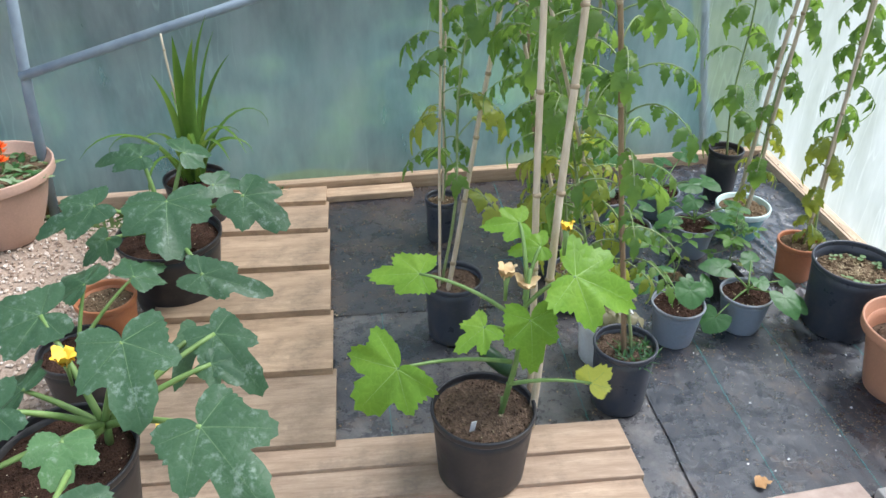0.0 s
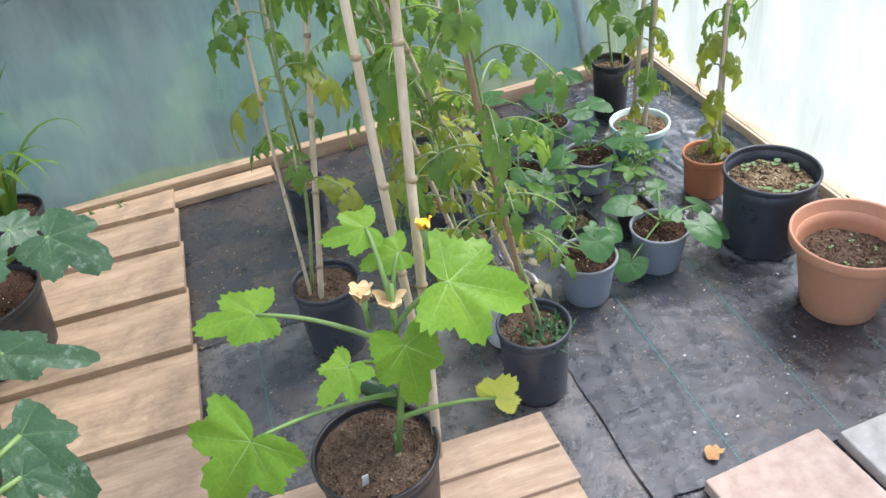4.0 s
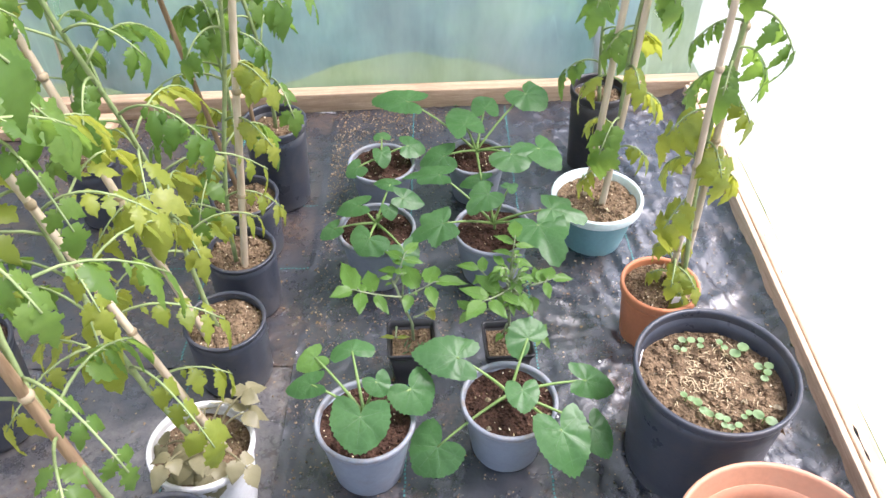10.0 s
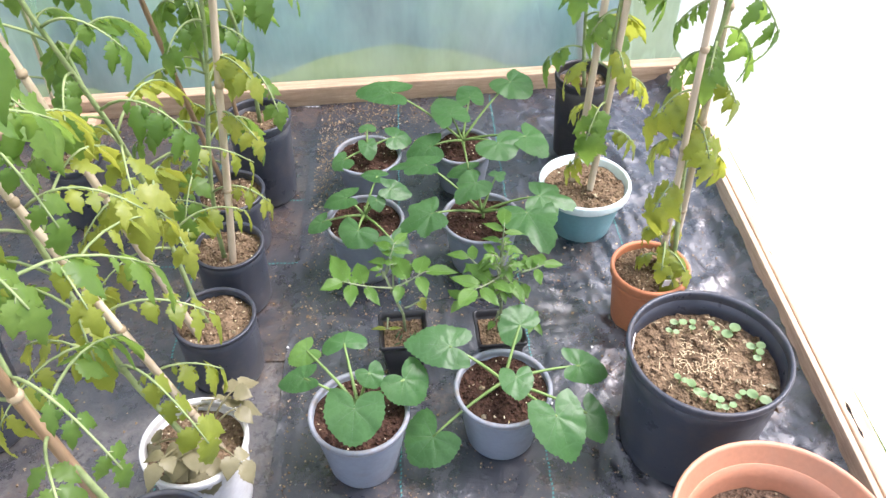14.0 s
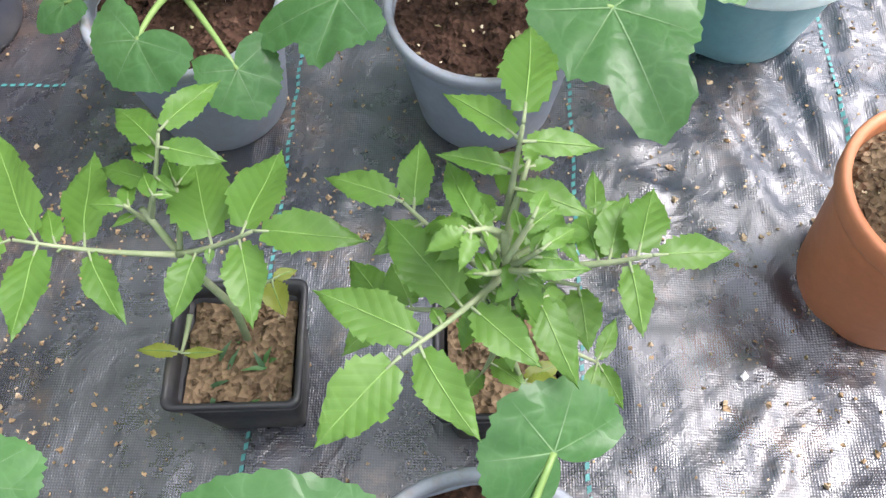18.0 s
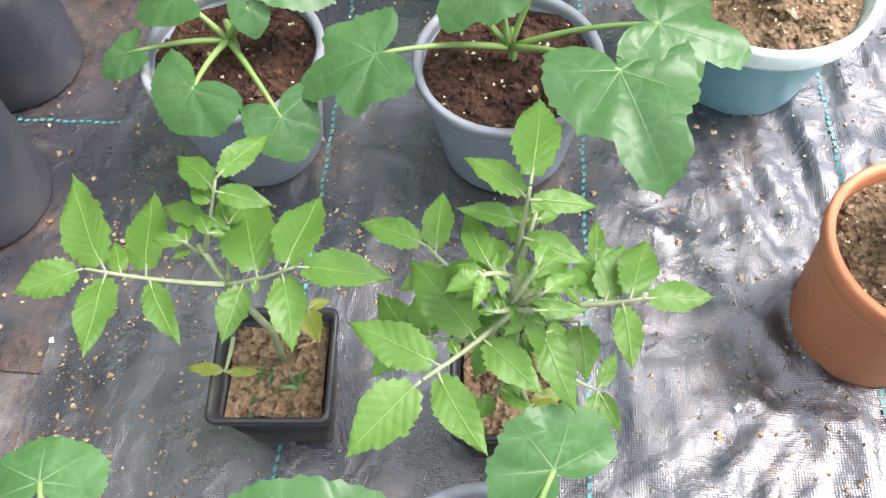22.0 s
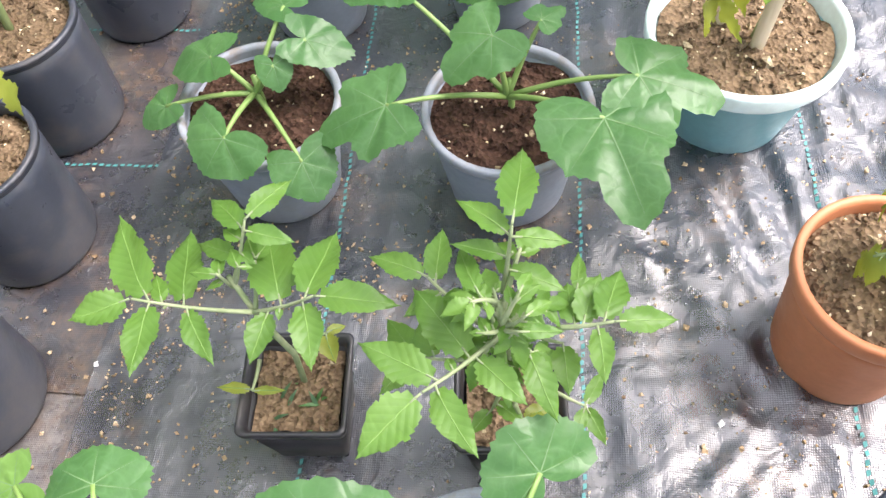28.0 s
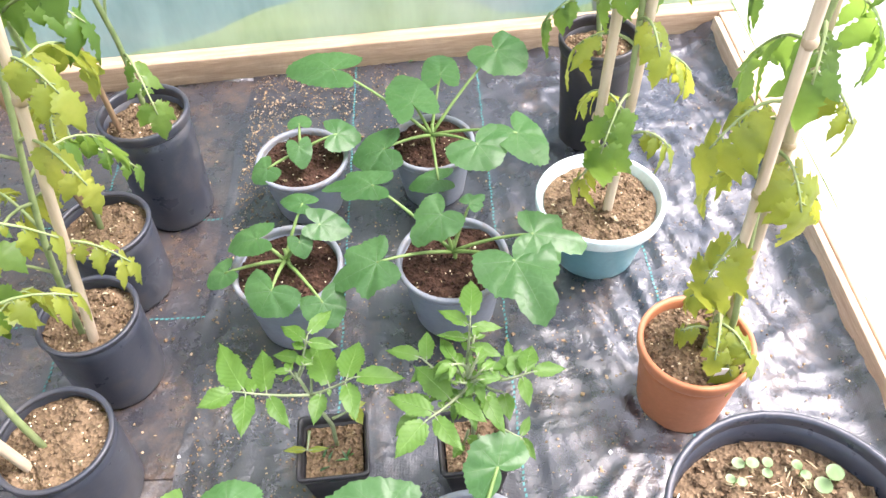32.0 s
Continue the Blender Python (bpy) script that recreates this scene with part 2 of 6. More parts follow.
def fabric_mat(name, dust_amount, dust_col, soiled=0.52):
    """Woven black plastic ground cover: weave, sheen, dust."""
    m, nt, b, _ = nodes_of(name)
    o = coords(nt)
    wave_a = node(nt, "ShaderNodeTexWave", Scale=150.0, Distortion=0.5)
    wave_a.bands_direction = 'X'
    wave_b = node(nt, "ShaderNodeTexWave", Scale=150.0, Distortion=0.5)
    wave_b.bands_direction = 'Y'
    nt.links.new(o, wave_a.inputs["Vector"])
    nt.links.new(o, wave_b.inputs["Vector"])
    weave = blend(nt, 1.0, wave_a.outputs["Color"], wave_b.outputs["Color"], 'MULTIPLY')
    big = noise_at(nt, 3.2, 6, 0.7)
    mid = noise_at(nt, 14, 6, 0.7)
    grit = noise_at(nt, 160, 4, 0.7)
    base = blend(nt, weave, (0.008, 0.0104, 0.0165), (0.03, 0.037, 0.055))
    d = blend(nt, 1.0, ramp(nt, big, [(0.38, (0.1,) * 3), (0.68, (1, 1, 1))]), ramp(nt, mid, [(0.35, (0.15,) * 3), (0.7, (1, 1, 1))]), 'MULTIPLY')
    d = blend(nt, 1.0, d, ramp(nt, grit, [(0.3, (0.45,) * 3), (0.75, (1.0,) * 3)]), 'MULTIPLY')
    d = blend(nt, 1.0, d, (dust_amount,) * 3, 'MULTIPLY')
    stain = ramp(nt, noise_at(nt, 7.5, 6, 0.75), [(soiled, (0, 0, 0)), (soiled + 0.14, (0.8,) * 3)])
    stain = blend(nt, 1.0, stain, ramp(nt, noise_at(nt, 70, 5, 0.8), [(0.4, (0.05,) * 3), (0.62, (1, 1, 1))]), 'MULTIPLY')
    nt.links.new(blend(nt, stain, blend(nt, d, base, dust_col), (0.12, 0.078, 0.05)), b.inputs["Base Color"])
    nt.links.new(ramp(nt, mid, [(0.3, (0.2,) * 3), (0.75, (0.4,) * 3)]), b.inputs["Roughness"])
    b.inputs["Specular IOR Level"].default_value = 0.9
    cr = node(nt, "ShaderNodeTexNoise", Scale=6.5, Detail=4.0, Roughness=0.55, Distortion=1.2)
    nt.links.new(o, cr.inputs["Vector"])
    cr2 = node(nt, "ShaderNodeTexNoise", Scale=27.0, Detail=4.0, Roughness=0.6, Distortion=0.6)
    nt.links.new(o, cr2.inputs["Vector"])
    ridge = ramp(nt, cr.outputs["Fac"], [(0.36, (0, 0, 0)), (0.5, (1, 1, 1)), (0.64, (0, 0, 0))])
    ridge2 = ramp(nt, cr2.outputs["Fac"], [(0.38, (0, 0, 0)), (0.5, (1, 1, 1)), (0.62, (0, 0, 0))])
    first = bump(nt, b, blend(nt, 0.4, ridge, ridge2), 0.16, 0.008)
    second = bump(nt, b, weave, 0.28, 0.0009)
    nt.links.new(first.outputs[0], second.inputs["Normal"])
    sep = nt.nodes.new("ShaderNodeSeparateXYZ")
    nt.links.new(o, sep.inputs[0])
    # Clear coat weight rises along y, from 0.25 at the front to 1.
    coat_ramp = node(nt, "ShaderNodeMapRange")
    coat_ramp.inputs["From Min"].default_value, coat_ramp.inputs["From Max"].default_value = 2.1, 2.6
    coat_ramp.inputs["To Min"].default_value, coat_ramp.inputs["To Max"].default_value = 0.25, 1.0
    nt.links.new(sep.outputs[1], coat_ramp.inputs["Value"])
    nt.links.new(coat_ramp.outputs[0], b.inputs["Coat Weight"])
    b.inputs["Coat IOR"].default_value = 1.65
    b.inputs["Coat Roughness"].default_value = 0.24
    nt.links.new(second.outputs[0], b.inputs["Coat Normal"])
    return m


def film_mat(name, tint, clear):
    """Thin horticultural polythene: part clear, part milky."""
    m, nt, b, out = nodes_of(name)
    nt.nodes.remove(b)
    streak = node(nt, "ShaderNodeMapping", Scale=(1.0, 1.0, 0.35))
    nt.links.new(coords(nt), streak.inputs["Vector"])
    n = noise_at(nt, 4.0, 5, 0.6, streak.outputs[0])
    crease = node(nt, "ShaderNodeMapping", Scale=(1.0, 1.0, 0.12), Rotation=(0, 0.25, 0))
    nt.links.new(coords(nt), crease.inputs["Vector"])
    line = ramp(nt, noise_at(nt, 11.0, 2, 0.5, crease.outputs[0]), [(0.485, (0, 0, 0)), (0.5, (0.12,) * 3), (0.515, (0, 0, 0))])
    where = ramp(nt, noise_at(nt, 1.7, 2, 0.5), [(0.5, (0, 0, 0)), (0.6, (1, 1, 1))])
    line = blend(nt, 1.0, line, where, 'MULTIPLY')
    tr = nt.nodes.new("ShaderNodeBsdfTransparent")
    tr.inputs[0].default_value = (0.93, 0.97, 0.96, 1)
    tl = nt.nodes.new("ShaderNodeBsdfTranslucent")
    tl.inputs[0].default_value = (*tint, 1)
    df = nt.nodes.new("ShaderNodeBsdfDiffuse")
    df.inputs[0].default_value = (*tint, 1)
    gl = nt.nodes.new("ShaderNodeBsdfGlossy")
    gl.inputs["Roughness"].default_value = 0.3
    m1 = node(nt, "ShaderNodeMixShader", Fac=0.25)
    nt.links.new(tl.outputs[0], m1.inputs[1])
    nt.links.new(df.outputs[0], m1.inputs[2])
    m2 = nt.nodes.new("ShaderNodeMixShader")
    nt.links.new(blend(nt, 1.0, ramp(nt, n, [(0.3, (1 - clear - 0.2,) * 3), (0.7, (1 - clear + 0.18,) * 3)]), line, 'ADD'), m2.inputs[0])
    nt.links.new(tr.outputs[0], m2.inputs[1])
    nt.links.new(m1.outputs[0], m2.inputs[2])
    m3 = node(nt, "ShaderNodeMixShader", Fac=0.04)
    nt.links.new(m2.outputs[0], m3.inputs[1])
    nt.links.new(gl.outputs[0], m3.inputs[2])
    nt.links.new(m3.outputs[0], out.inputs[0])
    return m


M = {
    "black": plastic("black_pot_plastic", (0.02, 0.02, 0.023), (0.17, 0.14, 0.11), 0.36, 0.3),
    "charcoal": plastic("charcoal_pot_plastic", (0.036, 0.042, 0.056), (0.2, 0.17, 0.135), 0.3, 0.28),
    "grey": plastic("grey_pot_plastic", (0.21, 0.245, 0.295), (0.25, 0.21, 0.175), 0.4, 0.4),
    "rimgrey": plastic("pale_rim_plastic", (0.22, 0.245, 0.28), (0.2, 0.15, 0.11), 0.45, 0.85, 50),
    "teal": plastic("teal_pot_plastic", (0.13, 0.31, 0.34), (0.3, 0.27, 0.22), 0.4, 0.25),
    "tealrim": plastic("pale_teal_rim", (0.62, 0.76, 0.74), (0.35, 0.3, 0.24), 0.4, 0.3),
    "white": plastic("white_pot_plastic", (0.72, 0.73, 0.72), (0.3, 0.25, 0.18), 0.42, 0.45),
    "terra": plastic("terracotta_plastic", (0.46, 0.17, 0.075), (0.3, 0.2, 0.13), 0.5, 0.3),
    "terrap": plastic("pale_terracotta_plastic", (0.52, 0.25, 0.15), (0.4, 0.28, 0.2), 0.45, 0.35),
    "planter": plastic("sandy_pink_plastic", (0.56, 0.36, 0.27), (0.4, 0.3, 0.22), 0.5, 0.3),
    "tag": plastic("white_label_plastic", (0.8, 0.8, 0.8), (0.4, 0.35, 0.3), 0.4, 0.2),
    "soil": soil_mat("dark_compost", (0.02, 0.011, 0.008), (0.058, 0.031, 0.021), (0.14, 0.08, 0.055)),
    "drysoil": soil_mat("dry_compost", (0.08, 0.053, 0.031), (0.18, 0.124, 0.075), (0.37, 0.275, 0.175)),
    "tomato": leaf_mat("tomato_leaf", ((0.05, 0.12, 0.03), (0.105, 0.2, 0.045), (0.19, 0.29, 0.07)), (0.34, 0.53, 0.08), through_light=0.5),
    "witherleaf": leaf_mat("withered_leaf", ((0.16, 0.15, 0.08), (0.25, 0.23, 0.13), (0.34, 0.31, 0.19)), (0.36, 0.32, 0.14)),
    "tomold": leaf_mat("yellowing_tomato_leaf", ((0.12, 0.18, 0.03), (0.23, 0.29, 0.05), (0.4, 0.41, 0.09)), (0.58, 0.6, 0.07), through_light=0.5),
    "tomyoung": leaf_mat("young_tomato_leaf", ((0.06, 0.15, 0.026), (0.1, 0.215, 0.038), (0.155, 0.285, 0.058)), (0.26, 0.45, 0.06), veins="pinnate"),
    "squash": leaf_mat("squash_leaf", ((0.034, 0.108, 0.033), (0.058, 0.16, 0.048), (0.098, 0.22, 0.078)), (0.19, 0.38, 0.07), rough=0.36, veins="net"),
    "bright": leaf_mat("bright_courgette_leaf", ((0.095, 0.215, 0.018), (0.165, 0.335, 0.028), (0.265, 0.435, 0.045)), (0.4, 0.58, 0.04), veins="net"),
    "pale": leaf_mat("pale_yellow_leaf", ((0.38, 0.44, 0.05), (0.5, 0.54, 0.1), (0.6, 0.62, 0.16)), (0.7, 0.7, 0.1)),
    "mottled": leaf_mat("mottled_courgette_leaf", ((0.032, 0.088, 0.04), (0.055, 0.125, 0.062), (0.085, 0.165, 0.085)), (0.12, 0.24, 0.07), (0.3, 0.4, 0.32), veins="net"),
    # Lighter copy of squash; light shining through one leaf is put into its colour.
    "squashlit": leaf_mat("backlit_squash_leaf", ((0.07, 0.17, 0.035), (0.11, 0.235, 0.05), (0.17, 0.3, 0.08)), (0.3, 0.5, 0.08), veins="net"),
    "crinkled": leaf_mat("young_crinkled_leaf", ((0.07, 0.17, 0.06), (0.12, 0.25, 0.1), (0.2, 0.33, 0.16)), (0.2, 0.36, 0.1), (0.42, 0.52, 0.4), veins="net"),
    "strap": leaf_mat("strap_leaf", ((0.05, 0.11, 0.02), (0.09, 0.19, 0.03), (0.16, 0.28, 0.05)), (0.3, 0.45, 0.06)),
    "seedling": leaf_mat("seedling_leaf", ((0.12, 0.24, 0.09), (0.25, 0.38, 0.19), (0.46, 0.56, 0.4)), (0.42, 0.56, 0.2)),
    "vein": plain("pale_leaf_vein", (0.11, 0.21, 0.08), (0.15, 0.26, 0.11), 30, 0.6),
    "straw": plain("dry_straw_bits", (0.38, 0.29, 0.17), (0.62, 0.52, 0.34), 90, 0.9),
    "tomstem": plain("downy_tomato_stem", (0.17, 0.24, 0.085), (0.29, 0.35, 0.16), 50, 0.75),
    "rib": plain("leaflet_rib", (0.13, 0.25, 0.05), (0.18, 0.31, 0.07), 30, 0.6),
    "veinbright": plain("bright_leaf_vein", (0.26, 0.42, 0.09), (0.34, 0.48, 0.14), 30, 0.6),
    "stem": plain("green_stem", (0.12, 0.22, 0.05), (0.21, 0.31, 0.1), 26, 0.55),
    "hairstem": plain("hairy_stem", (0.16, 0.22, 0.1), (0.27, 0.31, 0.18), 60, 0.8, 0.6),
    "bamboo": plain("bamboo", (0.42, 0.33, 0.22), (0.66, 0.56, 0.42), 7, 0.55, 0.2, 0.002, (9, 9, 0.8)),
    "bamboodark": plain("weathered_bamboo", (0.17, 0.105, 0.055), (0.36, 0.25, 0.15), 9, 0.6, 0.3, 0.002, (9, 9, 0.8)),
    "node": plain("bamboo_node", (0.25, 0.18, 0.1), (0.45, 0.36, 0.24), 20, 0.6),
    "boards": wood_mat("weathered_board", (0.23, 0.16, 0.105), (0.4, 0.3, 0.205), (0.56, 0.43, 0.3), (1.0, 6, 6), 0.8, 0.3),
    "planks": wood_mat("grey_brown_plank", (0.25, 0.18, 0.125), (0.43, 0.33, 0.245), (0.56, 0.45, 0.34), (1.0, 8, 8), 0.8, 0.36),
    "rail": wood_mat("pale_sawn_timber", (0.27, 0.18, 0.105), (0.48, 0.36, 0.24), (0.66, 0.53, 0.38)),
    # Side rail's timber, its tones lifted to hold the glare from the film.
    "railside": wood_mat("sunlit_timber_lengthways", (0.36, 0.26, 0.18), (0.62, 0.5, 0.37), (0.78, 0.68, 0.54), (16, 1.2, 16)),
    "post": wood_mat("orange_sawn_post", (0.2, 0.095, 0.03), (0.42, 0.22, 0.075), (0.55, 0.33, 0.13), (16, 16, 1.0), 0.3),
    "slab": plain("grey_concrete_slab", (0.36, 0.34, 0.31), (0.55, 0.53, 0.5), 24, 0.85, 0.3),
    "slabpink": plain("buff_pink_slab", (0.42, 0.3, 0.24), (0.6, 0.47, 0.39), 24, 0.85, 0.3),
    "pipe": plain("grey_plastic_pipe", (0.2, 0.25, 0.3), (0.3, 0.36, 0.41), 12, 0.45),
    "line": plain("turquoise_thread", (0.03, 0.16, 0.16), (0.07, 0.28, 0.27), 120, 0.6),
    "fabric": fabric_mat("woven_ground_cover", 0.28, (0.175, 0.175, 0.185)),
    "fabricsoiled": fabric_mat("soiled_ground_cover", 0.4, (0.22, 0.17, 0.135), 0.45),
    "fabricfaded": fabric_mat("faded_ground_cover", 0.95, (0.37, 0.335, 0.3)),
    "fabricdusty": fabric_mat("dusty_ground_cover", 0.75, (0.3, 0.26, 0.22)),
    "filmroof": film_mat("roof_polythene", (0.92, 0.94, 0.94), 0.25),
    # Same film as polythene, tinted whiter and milkier to carry the sun glare.
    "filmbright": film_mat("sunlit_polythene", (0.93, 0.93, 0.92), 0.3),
    "midsoil": soil_mat("brown_compost", (0.05, 0.033, 0.022), (0.12, 0.08, 0.055), (0.28, 0.2, 0.14)),
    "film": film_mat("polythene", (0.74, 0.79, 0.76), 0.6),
    "orange": plain("orange_petal", (0.75, 0.09, 0.01), (0.9, 0.2, 0.02), 30, 0.6),
    "yellow": plain("yellow_petal", (0.8, 0.45, 0.02), (0.9, 0.62, 0.06), 20, 0.6),
    "wither": plain("withered_petal", (0.55, 0.36, 0.16), (0.75, 0.6, 0.36), 40, 0.8),
    "fruit": plain("dark_green_courgette", (0.012, 0.04, 0.015), (0.03, 0.08, 0.03), 40, 0.35),
    "netting": plain("green_netting", (0.05, 0.1, 0.07), (0.1, 0.17, 0.12), 30, 0.6),
    "deadleaf": plain("dry_leaf", (0.4, 0.2, 0.07), (0.62, 0.38, 0.18), 40, 0.8),
    "turf": plain("rough_grass", (0.05, 0.09, 0.02), (0.12, 0.17, 0.05), 3, 0.95, 0.6, 0.05),
}


def pebble_mat():
    m, nt, b, _ = nodes_of("gravel_stones")
    c = ramp(nt, island(nt), [(0.0, (0.27, 0.19, 0.135)), (0.3, (0.45, 0.345, 0.26)), (0.7, (0.57, 0.46, 0.37)), (1.0, (0.74, 0.67, 0.59))])
    nt.links.new(c, b.inputs["Base Color"])
    b.inputs["Roughness"].default_value = 0.8
    return m


M["pebble"] = pebble_mat()
M["perlite"] = plain("perlite_grain", (0.62, 0.5, 0.27), (0.8, 0.74, 0.58), 60, 0.9)
M["litter"] = soil_mat("dry_crumbs", (0.19, 0.12, 0.065), (0.42, 0.3, 0.175), (0.66, 0.54, 0.37))
M["grit"] = plain("gravel_bed", (0.27, 0.2, 0.145), (0.46, 0.36, 0.28), 90, 0.95, 0.8, 0.006)


# ---- mesh tools ----
class Geo:
    """Vertices and faces of one mesh, with a material number for each face."""

    def __init__(self):
        self.v, self.f, self.m = [], [], []

    def add(self, verts, faces, mat=0):
        o = len(self.v)
        self.v += [tuple(p) for p in verts]
        self.f += [tuple(i + o for i in f) for f in faces]
        self.m += [mat] * len(faces)
        return self

    def mesh(self, name, mats, smooth=True):
        me = bpy.data.meshes.new(name)
        me.from_pydata(self.v, [], self.f)
        for m in mats:
            me.materials.append(m)
        me.polygons.foreach_set("material_index", self.m)
        me.polygons.foreach_set("use_smooth", [smooth] * len(self.f))
        me.update()
        return me


def thing(name, place, label, category, group="", kind=""):
    ob = new(name)
    ob.empty_display_size = 0.05
    ob.matrix_basis = pose(*place)
    return tagged(ob, label, category, group, kind)


def part(name, geo, mats, parent, label="", smooth=True, at=None):
    """Links a mesh as one part under a thing or a part."""
    me = geo if isinstance(geo, bpy.types.Mesh) else geo.mesh(name, mats if isinstance(mats, (list, tuple)) else [mats], smooth)
    ob = new(name, me)
    ob.parent = parent
    if at is not None:
        ob.matrix_basis = at
    return tagged(ob, label)


def solid(name, geo, mats, label, category, kind="", group="", smooth=False, at=None):
    me = geo if isinstance(geo, bpy.types.Mesh) else geo.mesh(name, mats if isinstance(mats, (list, tuple)) else [mats], smooth)
    ob = new(name, me)
    if at is not None:
        ob.matrix_basis = at
    return tagged(ob, label, category, group, kind)


def lathe(profile, seg=40, jitter=0.0, seed=0):
    r_ = random.Random(seed)
    v, f = [], []
    for r, z in profile:
        for i in range(seg):
            a = 2 * math.pi * i / seg
            k = r * (1 + jitter * r_.uniform(-1, 1))
            v.append((k * math.cos(a), k * math.sin(a), z))
    for j in range(len(profile) - 1):
        for i in range(seg):
            i2 = (i + 1) % seg
            f.append((j * seg + i, j * seg + i2, (j + 1) * seg + i2, (j + 1) * seg + i))
    return v, f


def box(sx, sy, sz, bevel=0.0, x=0, y=0, z=0):
    """A box on z = 0 of its own, centred in x and y, with bevelled edges."""
    bm = bmesh.new()
    bmesh.ops.create_cube(bm, size=1.0)
    for p in bm.verts:
        p.co = Vector((p.co.x * sx + x, p.co.y * sy + y, (p.co.z + 0.5) * sz + z))
    if bevel:
        bmesh.ops.bevel(bm, geom=bm.edges[:], offset=bevel, segments=2, profile=0.6, affect='EDGES')
    bm.verts.index_update()
    v = [p.co[:] for p in bm.verts]
    f = [[p.index for p in q.verts] for q in bm.faces]
    bm.free()
    return v, f


def tube(points, radii, seg=6, cap=True):
    v, f = [], []
    pts = [Vector(p) for p in points]
    n = len(pts)
    side = None
    for i, p in enumerate(pts):
        d = (pts[min(i + 1, n - 1)] - pts[max(i - 1, 0)]).normalized()
        if side is None:
            side = d.orthogonal().normalized()
        side = (side - d * side.dot(d)).normalized()
        up = d.cross(side)
        r = radii[i] if isinstance(radii, (list, tuple)) else radii
        for k in range(seg):
            a = 2 * math.pi * k / seg
            v.append(p + (side * math.cos(a) + up * math.sin(a)) * r)
    for j in range(n - 1):
        for k in range(seg):
            k2 = (k + 1) % seg
            f.append((j * seg + k, j * seg + k2, (j + 1) * seg + k2, (j + 1) * seg + k))
    if cap:
        f.append(tuple(range(seg))[::-1])
        f.append(tuple((n - 1) * seg + k for k in range(seg)))
    return v, f


def arc(a, b, sag, n=7):
    """Points from a to b, bowed upward by sag."""
    a, b = Vector(a), Vector(b)
    return [a.lerp(b, i / (n - 1)) + Vector((0, 0, sag * 4 * (i / (n - 1)) * (1 - i / (n - 1)))) for i in range(n)]


def lump(r_, size):
    """A small irregular eight-cornered crumb."""
    v = []
    for sx, sy, sz in ((1, 0, 0), (-1, 0, 0), (0, 1, 0), (0, -1, 0), (0, 0, 1), (0, 0, -1)):
        k = size * r_.uniform(0.6, 1.25)
        v.append(Vector((sx * k, sy * k, sz * k * 0.75)) + Vector((r_.uniform(-.3, .3), r_.uniform(-.3, .3), r_.uniform(-.2, .2))) * size)
    t = Matrix.Rotation(r_.uniform(0, 6.28), 3, 'Z') @ Matrix.Rotation(r_.uniform(-.8, .8), 3, 'X')
    f = [(0, 2, 4), (2, 1, 4), (1, 3, 4), (3, 0, 4), (2, 0, 5), (1, 2, 5), (3, 1, 5), (0, 3, 5)]
    return [t @ p for p in v], f


